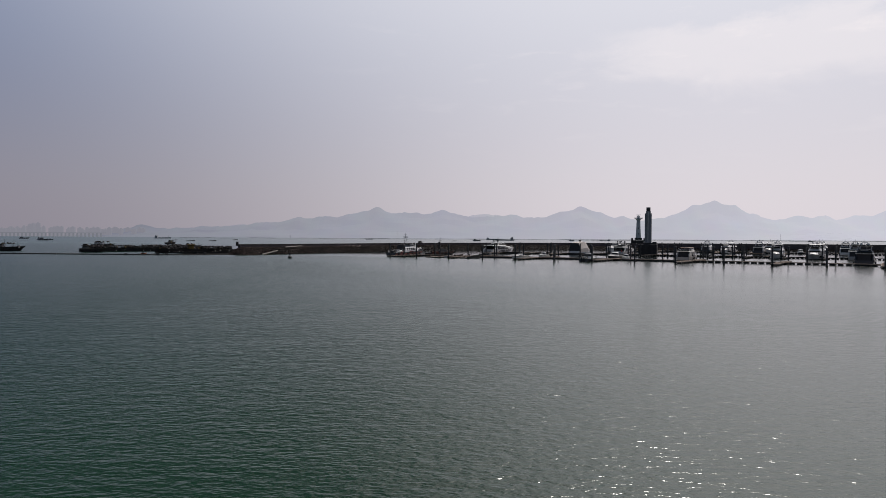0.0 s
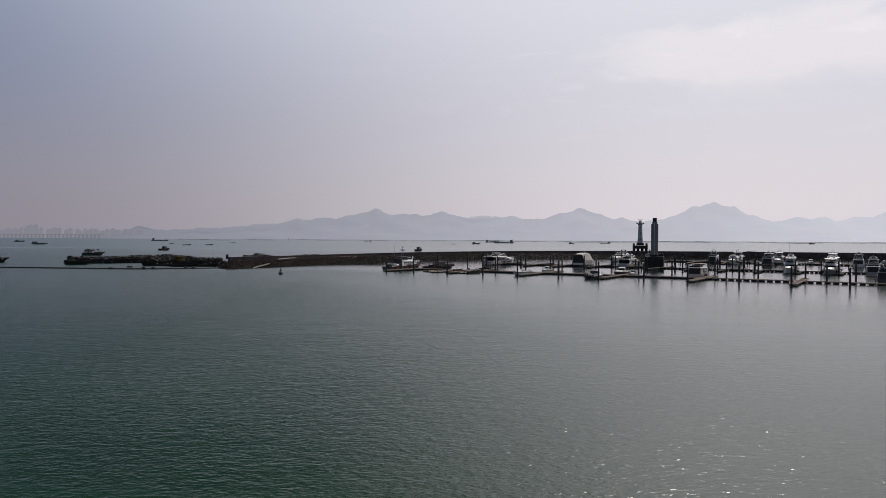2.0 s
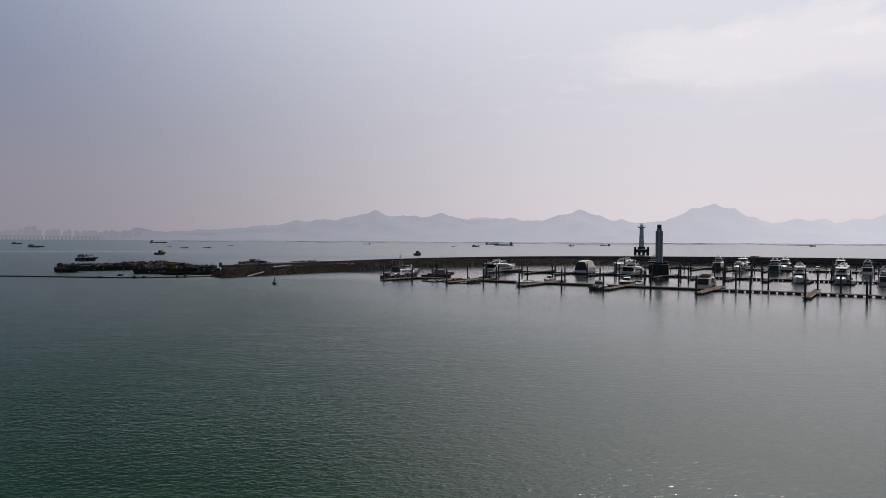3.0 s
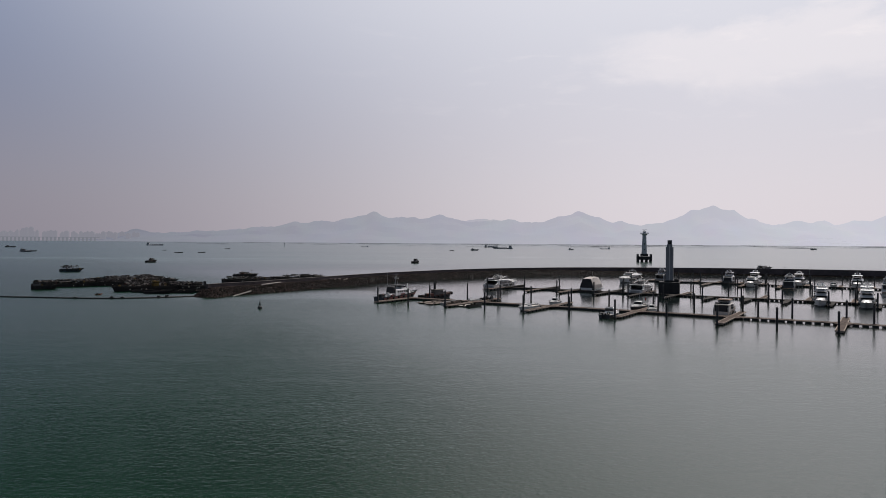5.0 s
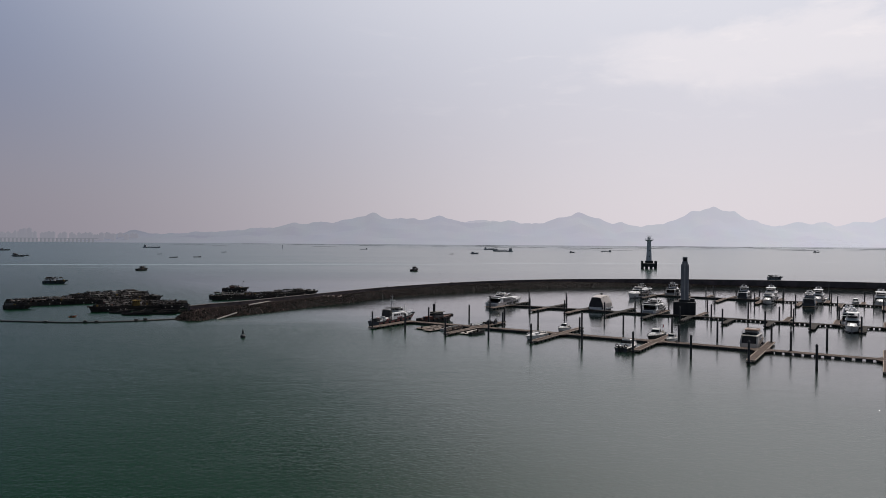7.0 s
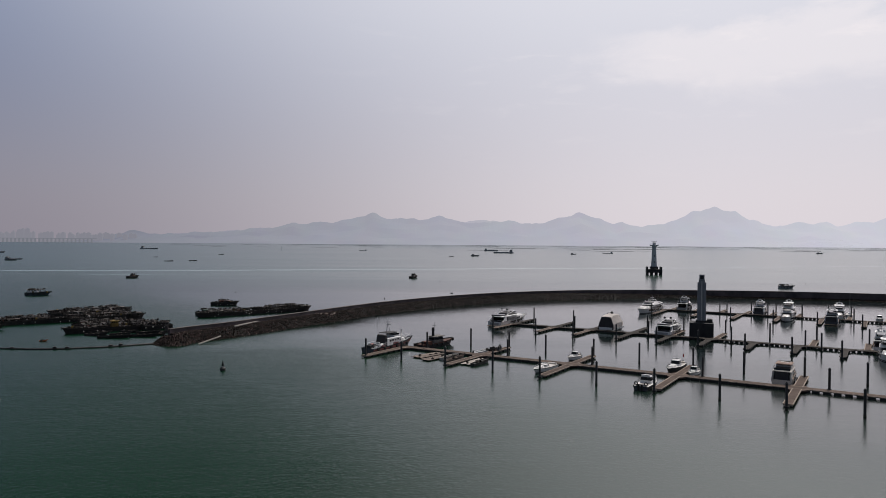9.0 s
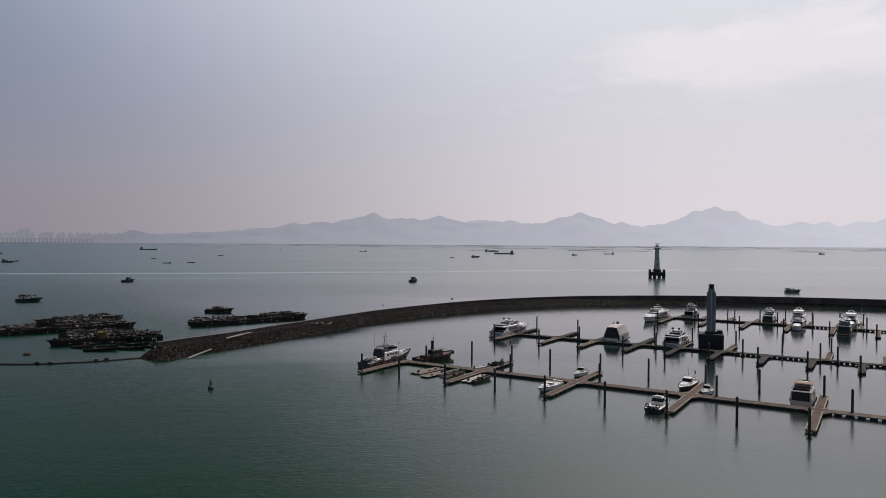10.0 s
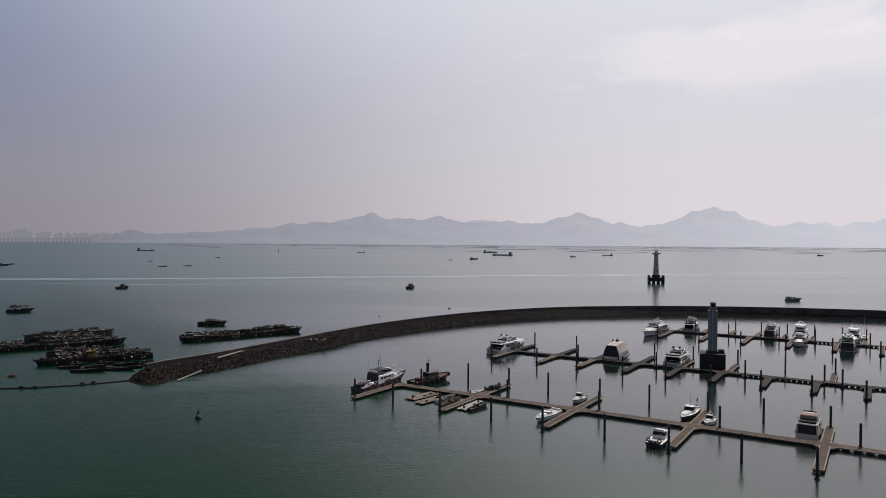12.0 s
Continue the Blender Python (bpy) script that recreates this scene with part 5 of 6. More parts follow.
boulders("armour_stones", 24000, 21, True, breakwater, "brown and grey armour stones on the harbour slope")
boulders("pale_stones", 1700, 23, True, breakwater, "scattered paler broken stones among the armour", PALE_ROCK, (0.09, 0.22), lift=1.0)
boulders("outer_stones", 1200, 22, False, breakwater, "armour stones on the sea side")
rubble_pile = thing("rubble_pile", pose(-50.7, 262.7, 2.0), "heap of pale pinkish broken stone on the slope", "rubble pile")
rng = random.Random(8)
for k in range(26):
    b, s = B(), rng.uniform(0.22, 0.5)
    heap(b, rng, 0, 0, 0, s, s * 0.9, 6)
    part("stone", b, PINK_STONE, rubble_pile, at=pose(rng.gauss(0, 2.6), rng.gauss(0, 1.3) + 0.9, rng.uniform(0.6, 1.2), rng.uniform(-20, 20), 0, rng.uniform(0, 180)))
# rounded end
rng = random.Random(5)
b = B()
for k in range(620):
    a, r = rng.uniform(0, 2 * math.pi), rng.random() ** 0.5
    s = rng.uniform(0.3, 0.6)
    heap(b, rng, -88.0 + 4.6 * r * math.cos(a), 202.0 + 4.8 * r * math.sin(a), 2.6 * (1 - r ** 1.3) - 0.7 * r - 0.3, s, s * 1.1, 6)
for k in range(700):
    a, r = rng.uniform(0, 2 * math.pi), rng.random() ** 0.5
    s = rng.uniform(0.25, 0.55)
    heap(b, rng, -84.8 + 6.0 * r * math.cos(a), 200.2 + 5.0 * r * math.sin(a), 3.0 * (1 - r ** 1.4) - 0.7 * r - 0.2, s, s * 1.1, 6)
part("head_stones", b, ROCK, breakwater, "tumbled stones at the breakwater head")
part("head_core", lathe(B(), [(5.6, -2.5), (4.2, -0.9), (2.6, 1.0), (0.5, 1.8)], 18, -87.6, 202.4), GAP_SHADE, breakwater)
part("head_apron", lathe(B(), [(7.0, -2.5), (5.6, -0.7), (3.4, 1.0), (1.6, 2.2), (0.3, 2.6)], 18, -84.8, 200.2), GAP_SHADE, breakwater)
part("end_marker", box(B(), -89.0, -88.0, 203.2, 203.6, 3.6, 5.4, 0.06), CREST, breakwater, "pale square post at the wall's end")


def beam_log(a, c, r, label):
    t = thing("timber_beam", pose(0, 0, 0), label, "timber beam", "stranded beams")
    a, c = Vector(a), Vector(c)
    b = B()
    rod(b, a, c, r, r * 0.85, n=7)
    part("beam", b, PALE_WOOD, t)
    return t


beam_log((-77.0, 199.7, 0.25), (-72.6, 207.2, 1.7), 0.24, "bleached timber beam stranded on the rocks")
beam_log((-72.6, 222.0, 3.0), (-68.0, 235.0, 3.3), 0.26, "bleached timber beam leaning on the seawall")

# ---- docks: s runs along the pontoons, q towards the open sea ----
DOCK = pose(-12.4, 195.2, 0, 0, 0, -32.5)


def berth(s, q, turn=0, z=0.0):
    return DOCK @ pose(s, q, z, 0, 0, turn)


DECK_Z = 0.62
FINGER_FLOAT = mesh_of("float", box(B(), -0.62, 0.62, -0.85, 0.85, -0.3, DECK_Z - 0.14, 0.05), FLOAT)


def main_dock(s0, q0, s1, q1, width, mat, label, gap_from, pitch=1.5):
    a, c = Vector((s0, q0, 0)), Vector((s1, q1, 0))
    L = (c - a).length
    ang = math.degrees(math.atan2(q1 - q0, s1 - s0))
    d = thing("pontoon_walkway", DOCK @ pose(s0, q0, 0, 0, 0, ang), label, "pontoon", "main pontoons")
    n = round(L / 8.0)
    seg = L / n
    me = mesh_of("deck_panel", box(B(), 0.02, seg - 0.02, -width / 2, width / 2, DECK_Z - 0.14, DECK_Z, 0.015), mat)
    ed = mesh_of("edge_strip", box(B(), 0.02, seg - 0.02, -0.07, 0.07, DECK_Z - 0.16, DECK_Z + 0.05, 0.02), EDGE if mat is DECKING else EDGE_DARK)
    for k in range(n):
        shared("deck_panel", me, d, pose(k * seg, 0, 0))
        for sgn in (-1, 1):
            shared("edge_strip", ed, d, pose(k * seg, sgn * (width / 2 + 0.06), 0))
    m = round(L / pitch)
    fl = mesh_of("float", box(B(), -0.34 * pitch, 0.34 * pitch, -width / 2 + 0.15, width / 2 - 0.15, -0.3, DECK_Z - 0.16, 0.05), FLOAT)
    full = mesh_of("float", box(B(), -0.485 * pitch, 0.485 * pitch, -width / 2 + 0.12, width / 2 - 0.12, -0.3, DECK_Z - 0.16, 0.05), FLOAT)
    for k in range(m):
        shared("float", full if (k + 0.5) * L / m + s0 < gap_from else fl, d, pose((k + 0.5) * L / m, 0, 0))
    return d


def finger_mesh_set(length, width, mat):
    return (mesh_of("deck", box(B(), -width / 2, width / 2, 0.0, length, DECK_Z - 0.14, DECK_Z, 0.015), mat),
            mesh_of("edge_strip", box(B(), -0.11, 0.11, 0.0, length, DECK_Z - 0.2, DECK_Z + 0.05, 0.02), EDGE if mat is DECKING else EDGE_DARK),
            mesh_of("end_beam", box(B(), -width / 2, width / 2, length, length + 0.16, DECK_Z - 0.4, DECK_Z + 0.06, 0.02), EDGE))


FINGERS = {}


def finger(s, q_main, length, side, width=1.7, mat=None, label="brown decked finger pontoon between berths", gusset=True):
    """A finger that leaves the main pontoon's edge at q_main, to the sea (side 1) or to the shore (side -1)."""
    mat = mat or DECKING
    key = (round(length, 1), width, mat.name)
    if key not in FINGERS:
        FINGERS[key] = finger_mesh_set(length, width, mat)
    deck, strip, end = FINGERS[key]
    d = thing("finger_pontoon", DOCK @ pose(s, q_main, 0, 0, 0, 0 if side > 0 else 180), label, "pontoon", "finger pontoons")
    shared("deck", deck, d, pose(0, 0, 0))
    for sgn in (-1, 1):
        shared("edge_strip", strip, d, pose(sgn * (width / 2 + 0.05), 0, 0))
    shared("end_beam", end, d, pose(0, 0, 0))
    for k in range(int(length / 2.6)):
        shared("float", FINGER_FLOAT, d, pose(0, 1.6 + k * 2.6, 0))
    if gusset:
        for sgn in (-1, 1):
            b = B()
            x = sgn * width / 2
            lo = [b.verts.new((px, py, DECK_Z - 0.3)) for px, py in ((x, 0), (x + sgn * 1.5, 0), (x, 2.4))]
            hi = [b.verts.new((px, py, DECK_Z + 0.02)) for px, py in ((x, 0), (x + sgn * 1.5, 0), (x, 2.4))]
            b.faces.new(lo[::-1]), b.faces.new(hi)
            for i in range(3):
                b.faces.new((lo[i], lo[(i + 1) % 3], hi[(i + 1) % 3], hi[i]))
            part("gusset", b, mat, d)
    return d


pile_proto = thing("mooring_pile", berth(0.0, -19.2), "black steel mooring pile standing in the water", "mooring pile", "mooring piles")
part("post", lathe(B(), [(0.26, -3.0), (0.26, 5.0)], 12), PILE, pile_proto)
part("cap", lathe(B(), [(0.27, 5.0), (0.31, 5.05), (0.30, 5.15), (0.10, 5.45)], 12), PILE, pile_proto, "conical black cap")
part("weed_band", lathe(B(), [(0.275, -0.6), (0.285, 0.3), (0.27, 0.45)], 12), PILE_FOOT, pile_proto, "weedy band at the waterline")
dock_pile = copy_thing(pile_proto, berth(158.8, 18.9))
tagged(dock_pile, "black steel pile in a guide collar on the pontoon")
guide = B()
for sx in (-1, 1):
    box(guide, sx * 0.42 - 0.06, sx * 0.42 + 0.06, -0.45, 0.45, DECK_Z - 0.25, DECK_Z + 0.05)
    box(guide, -0.40, 0.40, sx * 0.42 - 0.06, sx * 0.42 + 0.06, DECK_Z - 0.25, DECK_Z + 0.05)
part("guide_ring", guide, RUBBER, dock_pile, "black guide collar")


def pile(s, q, h=0.0, collar=False):
    copy_thing(dock_pile if collar else pile_proto, berth(s, q, 0, h))


# row one
main_dock(-0.9, 0.0, 172, 3.2, 2.6, DECKING, "brown decked main pontoon on black floats", 108, 2.1)
finger(0.0, -1.3, 18.4, -1, 2.0)
R1 = [26.2, 53.0, 80.2, 106.2, 132.4, 158.8]
for s in R1:
    q = 0.018 * s
    finger(s, q - 1.35, 17.0, -1)
    finger(s, q + 1.35, 14.6, 1)
    pile(s, -18.9, 0, True), pile(s + 0.1, 17.3, 0, True)
for s in (11.5, 39.6, 66.6, 93.4, 119.4, 145.5):
    pile(s, -18.2 + 0.01 * s)
for s in (13.0, 38.5, 66.2, 92.7, 119.3, 145.7):
    pile(s, 17.0)
for s in (6.5, 33.4, 58.0, 85.6, 112.3, 139.0):
    pile(s, 0.018 * s + 1.85, 0, True)
# row two
main_dock(0.0, 71.6, 168, 73.2, 2.4, DECK_GREY, "grey weathered main pontoon on black floats", 66)
R2N = [0.6, 17.9, 32.0, 47.3, 60.6, 73.6, 87.2, 100.0, 112.7, 126.2, 139.6, 153.0]
R2F = [0.6, 17.9, 32.0, 47.3, 60.6, 75.0, 103.5, 118.4, 132.5, 147.0, 161.0]
for k, s in enumerate(R2N):
    finger(s, 70.4 + 0.009 * s, 15.0, -1, 1.6, DECKING if k < 3 else DECK_GREY)
    pile(s - 0.2, 54.8, 0, True)
for k, s in enumerate(R2F):
    finger(s, 72.8 + 0.009 * s, 16.0, 1, 1.6, DECK_GREY if k < 4 else DECKING)
    pile(s + 0.2, 89.6, 0, True)
for s in (26.4, 53.5, 80.5, 106.4, 133.0, 159.0):
    pile(s, 70.0, 0, True)
pile(89.6, 89.0), pile(101.6, 74.6)
# row three
main_dock(30.5, 165.0, 190, 164.0, 2.2, DECK_GREY, "grey far main pontoon on black floats", 84)
for s in (35.0, 52.0, 68.2, 84.6, 100.6, 116.0, 132.0, 148.0, 164.0):
    finger(s, 163.8, 22.0, -1, 1.6)
    pile(s - 0.4, 141.2, 0, True)
for s in (37.0, 47.6, 59.0, 69.8, 80.3, 91.0, 101.5, 110.2, 124.0, 137.0, 150.0):
    finger(s, 166.0, 14.0, 1, 1.5)
    pile(s + 0.3, 180.7, 0, True)
for s in (44.6, 58.8, 79.0, 92.6, 112.0, 128.0, 145.0):
    pile(s, 166.3, 0, True)

# ---- pylon in the basin ----
pyl = thing("pylon_tower", pose(89.5, 227.6, 0, 0, 0, -20), "tall grey concrete pylon on a black square base", "pylon")
part("base_block", box(B(), -3.95, 3.95, -3.8, 3.8, -2.5, 4.9, 0.15), PYLON_DARK, pyl, "black tarred square base")
part("base_step", box(B(), 1.9, 3.6, -1.5, 1.5, 4.8, 6.1, 0.08), PYLON_DARK, pyl)
part("plinth", box(B(), -1.9, 1.9, -1.9, 1.9, 4.8, 5.6, 0.1), PYLON_DARK, pyl)
sh = part("shaft", box(B(), -1.0, 1.0, -1.25, 1.25, 5.5, 19.9, 0.06), PYLON, pyl)
for sgn in (-1, 1):
    part("flange", box(B(), sgn * 1.05 - 0.38, sgn * 1.05 + 0.38, -1.5, 1.5, 5.5, 18.9, 0.06), PYLON, sh, "projecting side flange")
part("head", box(B(), -0.85, 0.85, -1.0, 1.0, 19.7, 21.6, 0.05), PYLON, pyl)
part("head_opening", box(B(), -0.55, 0.55, -1.04, -0.6, 20.0, 21.2), PYLON_DARK, pyl, "dark opening in the head")
part("ladder", box(B(), -0.16, 0.16, -1.36, -1.30, 5.6, 19.4), STEEL, pyl)

# ---- beacon ----
bea = thing("beacon_tower", pose(207, 668, 0, 0, 0, -10), "grey navigation beacon tower on a piled platform", "beacon")
part("platform", box(B(), -7.4, 7.4, -5.5, 5.5, 2.2, 5.6, 0.3), PYLON_DARK, bea, "dark concrete platform")
for x in (-6.4, -2.2, 2.2, 6.4):
    for yy in (-4.4, 4.4):
        part("platform_leg", rod(B(), (x, yy, -4), (x, yy, 3.0), 1.0, n=10), PYLON_DARK, bea)
for x in (-6.6, 6.6):
    part("fender_frame", box(B(), x - 0.6, x + 0.6, -5.9, 5.9, 1.2, 8.0, 0.1), PYLON_DARK, bea)
part("plinth", box(B(), -3.6, 3.6, -3.6, 3.6, 5.9, 8.2, 0.2), PYLON_DARK, bea)
part("shaft", lathe(B(), [(2.9, 8.0), (2.5, 14.0), (2.15, 22.0), (1.95, 27.2), (2.6, 28.6)], 16), BEACON, bea)
part("gallery", lathe(B(), [(2.4, 28.2), (4.3, 29.0), (4.3, 29.5), (2.0, 29.6)], 18), BEACON, bea)
gr = B()
for i in range(12):
    a, c = 2 * math.pi * i / 12, 2 * math.pi * (i + 1) / 12
    rod(gr, (4.1 * math.cos(a), 4.1 * math.sin(a), 29.4), (4.1 * math.cos(a), 4.1 * math.sin(a), 30.6), 0.07, n=4)
    rod(gr, (4.1 * math.cos(a), 4.1 * math.sin(a), 30.6), (4.1 * math.cos(c), 4.1 * math.sin(c), 30.6), 0.07, n=4)
part("gallery_rail", gr, BEACON, bea)
part("lantern", lathe(B(), [(1.5, 29.5), (1.5, 31.4), (1.9, 31.6), (0.9, 32.6), (0.1, 33.0)], 12), BEACON, bea)
part("solar_frame", box(B(), -2.6, 2.6, -0.08, 0.08, 33.0, 33.4), BEACON, bea)
for sgn in (-1, 1):
    part("window", box(B(), -0.4, 0.4, -2.75, -2.2, 12.0 + 6 * (sgn > 0), 13.4 + 6 * (sgn > 0)), GLASS, bea)

# ---- boats at row one ----
patrol_vessel(berth(-3.9, -2.6, 90))
work_tug(berth(4.6, 9.5, 78))
small_cruiser(berth(49.6, -8.8, -91), 11.5, 3.3, "white open sports boat with low windscreen", cab=(-0.06, 0.12), cab_h=0.75, mast=1.2, low=True)
small_cruiser(berth(49.6, 11.0, -90), 7.5, 2.6, "small white boat with a white hard top", cab=(-0.15, 0.06), cab_h=1.3)
small_cruiser(berth(77.0, -12.5, 90), 11.5, 3.7, "black-hulled patrol launch with white cabin and tyre fenders", hull=NAVY, cab=(-0.16, 0.10), cab_h=1.6, stern_gear=True, mast=1.0, stripe=0.7, low=True)
small_cruiser(berth(77.2, 11.0, -90), 13.2, 3.4, "black-hulled cabin cruiser with white deck and red flag", hull=NAVY, cab=(-0.16, 0.06), cab_h=1.5, flag=True, mast=2.6, stripe=0.66, low=True)
small_cruiser(berth(82.6, 7.4, -90), 6.6, 2.5, "small white motorboat with a short cabin", cab=(-0.1, 0.1), cab_h=1.2)
motor_yacht(berth(102.6, 12.6, 90), 16.5, 4.7, "cream flybridge yacht with tan canopy and dark stern", hull=CREAM, top=CREAM, canopy=CANOPY, closed_stern=TARP_DARK, mast=False, arch=False, top_h=1.1)
motor_yacht(berth(153.5, 14.5, 90), 18.0, 5.4, "dark-hulled yacht with black covers over its stern", hull=NAVY, top=NAVY, canopy=TARP_DARK, closed_stern=TARP_DARK)
# row two
motor_yacht(berth(-3.4, 76.4, 90), 27.0, 6.5, "large white flybridge yacht with dark windows", canopy=None, lower=1.2, fly=TARP_DARK, sport=True, mast=False)
covered_boat(berth(36.8, 82.8, 90), 18.5, 5.6)
motor_yacht(berth(57.6, 83.6, 90), 22.0, 6.2, "white flybridge yacht with broad dark stern glass", fly=TARP_DARK, lower=1.15, sport=True, mast=False)
motor_yacht(berth(123.4, 63.0, -90), 15.5, 4.8, "white motor yacht with raked bow and dark glass", canopy=CANOPY_WHITE)
motor_yacht(berth(136.4, 62.6, -90), 17.5, 5.2, "white motor yacht with a silver bow", hull=SILVER, canopy=CANOPY_WHITE)
motor_yacht(berth(136.0, 84.0, -90), 19.0, 5.4, "tall white flybridge yacht with twin domes", canopy=CANOPY_WHITE)
motor_yacht(berth(149.4, 63.5, 90), 15.5, 4.6, "grey-hulled motor yacht with white top", hull=SILVER, canopy=NAVY, closed_stern=TARP_DARK)
motor_yacht(berth(121.8, 83.5, 90), 16.0, 4.6, "white yacht with a white hard top", canopy=CANOPY_WHITE)
# row three
motor_yacht(berth(29.6, 153.5, -92), 28.0, 6.6, "long white sports yacht with sharp bow", arch=True, sport=True, lower=1.15)
motor_yacht(berth(41.2, 176.5, 90), 18.0, 5.2, "silver flybridge yacht with dark glass", hull=SILVER, canopy=NAVY)
motor_yacht(berth(74.9, 176.0, 90), 17.0, 4.9, "dark-hulled yacht with grey hard top", hull=NAVY, canopy=SILVER, closed_stern=TARP_DARK)
motor_yacht(berth(88.0, 153.6, -90), 16.5, 5.0, "white motor yacht with a rounded white bow", canopy=None, arch=False)
motor_yacht(berth(86.0, 176.5, -90), 19.0, 5.4, "tall white flybridge yacht with white hard top", canopy=CANOPY_WHITE)
motor_yacht(berth(104.8, 153.0, 90), 17.0, 5.3, "navy yacht with a broad white hard top", hull=NAVY, top=SILVER, canopy=CANOPY_WHITE, closed_stern=TARP_DARK)
motor_yacht(berth(106.0, 176.0, -90), 18.0, 5.2, "white flybridge yacht with white hard top", canopy=CANOPY_WHITE)
motor_yacht(berth(130.5, 176.0, -90), 20.0, 5.6, "large white three-deck yacht", canopy=CANOPY_WHITE)
small_cruiser(berth(121.0, 174.0, -90), 8.5, 3.0, "small grey and white motorboat", cab=(-0.2, 0.12), cab_h=1.4)
motor_yacht(berth(142.5, 152.0, 90), 17.0, 5.0, "white yacht with dark cockpit cover", canopy=NAVY, closed_stern=TARP_DARK)

# ---- rafted fishing boats ----
def moor(x, y, turn):
    return pose(x, y, 0, 0, 0, turn)


FB = "dark weathered wooden fishing boat heaped with nets"
for x, y, turn, L, beam, seed, kw in (
        (-153.5, 284.0, 46, 33, 5.4, 31, dict(house_at=0.30)),
        (-157.5, 288.0, 227, 31, 5.2, 33, dict(tarp=OLD_DECK, house_at=-0.3)),
        (-160.0, 248.2, 33, 33.0, 5.6, 35, dict(tarp=OLD_DECK)),
        (-137.6, 262.2, 33, 30.5, 5.8, 36, dict(tarp=OLD_DECK, house_at=0.36)),
        (-164.5, 252.8, 212, 22, 5.4, 37, dict(house=RUST)),
        (-141.0, 267.2, 210, 24, 5.4, 38, dict()),
        (-119.3, 229.6, 215, 29, 5.4, 39, dict(house=YELLOW, tarp=OLD_DECK, house_at=-0.05, house_len=0.085, house_h=2.5)),
        (-121.5, 235.8, 36, 24, 5.2, 40, dict(tarp=OLD_DECK)),
        (-110.0, 240.0, 36, 14.5, 5.0, 41, dict(tarp=OLD_DECK)),
        (-105.5, 236.0, 214, 11, 4.0, 42, dict()),
        (-147.5, 277.0, 42, 27, 5.4, 47, dict(tarp=OLD_DECK)),
        (-126.5, 243.5, 35, 24, 5.2, 48, dict(house=RUST)),
        (-93.0, 281.8, 218, 28, 5.8, 43, dict(house=OLD_PAINT, house_at=0.22)),
        (-73.0, 298.4, 38, 25, 5.6, 44, dict(tarp=OLD_DECK, house_at=0.36)),
        (-97.0, 287.3, 39, 24, 5.4, 45, dict(house=GREEN_PAINT)),
        (-78.0, 303.0, 219, 24, 5.4, 46, dict())):
    fishing_boat(moor(x, y, turn), L, beam, seed, FB, clutter=1.6, flat=True, **kw)
fishing_boat(moor(-109.5, 327.0, 6), 12.8, 4.6, 51, "old rust-brown fishing boat lying at anchor", house=RUST, tarp=RUST, group="anchored fishing boats", house_at=-0.1, flat=True)
fishing_boat(moor(-231.8, 377.5, 14), 12.8, 4.6, 52, "blue fishing boat with white wheelhouse lying at anchor", house=WHITE, group="anchored fishing boats", clutter=0.9, house_at=-0.2, hull=BLUE_HULL, house_len=0.42)
fishing_boat(moor(-257.0, 553.0, 70), 12.0, 4.2, 53, "dark fishing boat lying at anchor", group="anchored fishing boats", house_at=0.0)
fishing_boat(moor(-27.0, 578.5, 68), 12.0, 4.2, 54, "dark fishing boat lying at anchor", group="anchored fishing boats", house_at=0.0)
fishing_boat(moor(-213.0, 248.0, 12), 14.0, 4.2, 55, "small dark fishing boat beside the raft of boats", group="anchored fishing boats", clutter=0.7)
fishing_boat(moor(-163.0, 231.0, 8), 10.0, 3.4, 56, "small dark fishing boat beside the raft of boats", group="anchored fishing boats", clutter=0.7)
fishing_boat(moor(244.5, 480.0, -12), 10.0, 3.4, 57, "grey low work boat with heaped gear", group="anchored fishing boats", house=SHIP_GREY, flat=True, clutter=0.8, hull=SHIP_GREY, tarp=SHIP_GREY)
for x, y, turn, L, seed in ((-118.2, 218.4, -8, 6.0, 61), (-109.7, 213.1, 6, 7.9, 62), (-111.0, 220.6, 22, 5.3, 63), (-101.3, 216.2, 4, 7.0, 64), (-98.2, 220.1, 20, 4.3, 65), (-103.4, 224.8, 12, 6.0, 66), (-123.8, 225.1, 10, 5.1, 67), (-110.5, 226.6, -12, 5.1, 68), (-98.4, 227.1, 18, 4.4, 69), (-118.7, 224.3, 30, 4.0, 70)):
    skiff(moor(x, y, turn), L * 1.3, 2.6, seed, rim=GUNWALE)
for x, y, turn, L in ((-393, 967, 10, 12), (-367, 990, -8, 12), (-499, 1174, 10, 8), (-456, 1393, 0, 11), (-612, 958, 5, 16), (14, 1355, 0, 9), (310, 1640, 0, 13), (63, 1404, 5, 17), (-934, 1430, 30, 20), (1078, 1965, 0, 18)):
    if L < 13:
        skiff(moor(x, y, turn), L, L * 0.26, int(abs(x)), "low grey open boat far out on the bay", group="far small boats", hull=OLD_PAINT)
    else:
        fishing_boat(moor(x, y, turn), L, L * 0.28, int(abs(x)), "small grey boat far out on the bay", group="far small boats", clutter=0.3, house_at=-0.25, hull=SHIP_GREY, house=SHIP_GREY)
cargo_ship(moor(-880, 2040, 0), 52, 9, "grey coaster lying far out on the bay")
cargo_ship(moor(-638, 1005, 4), 25, 5, "low grey lighter far out on the bay", cargo=False)
cargo_ship(moor(-235, 1976, 180), 22, 6, "small grey ship far out on the bay")
cargo_ship(moor(145, 2110, 0), 44, 9, "grey coaster with deck cargo far out", cargo=True)
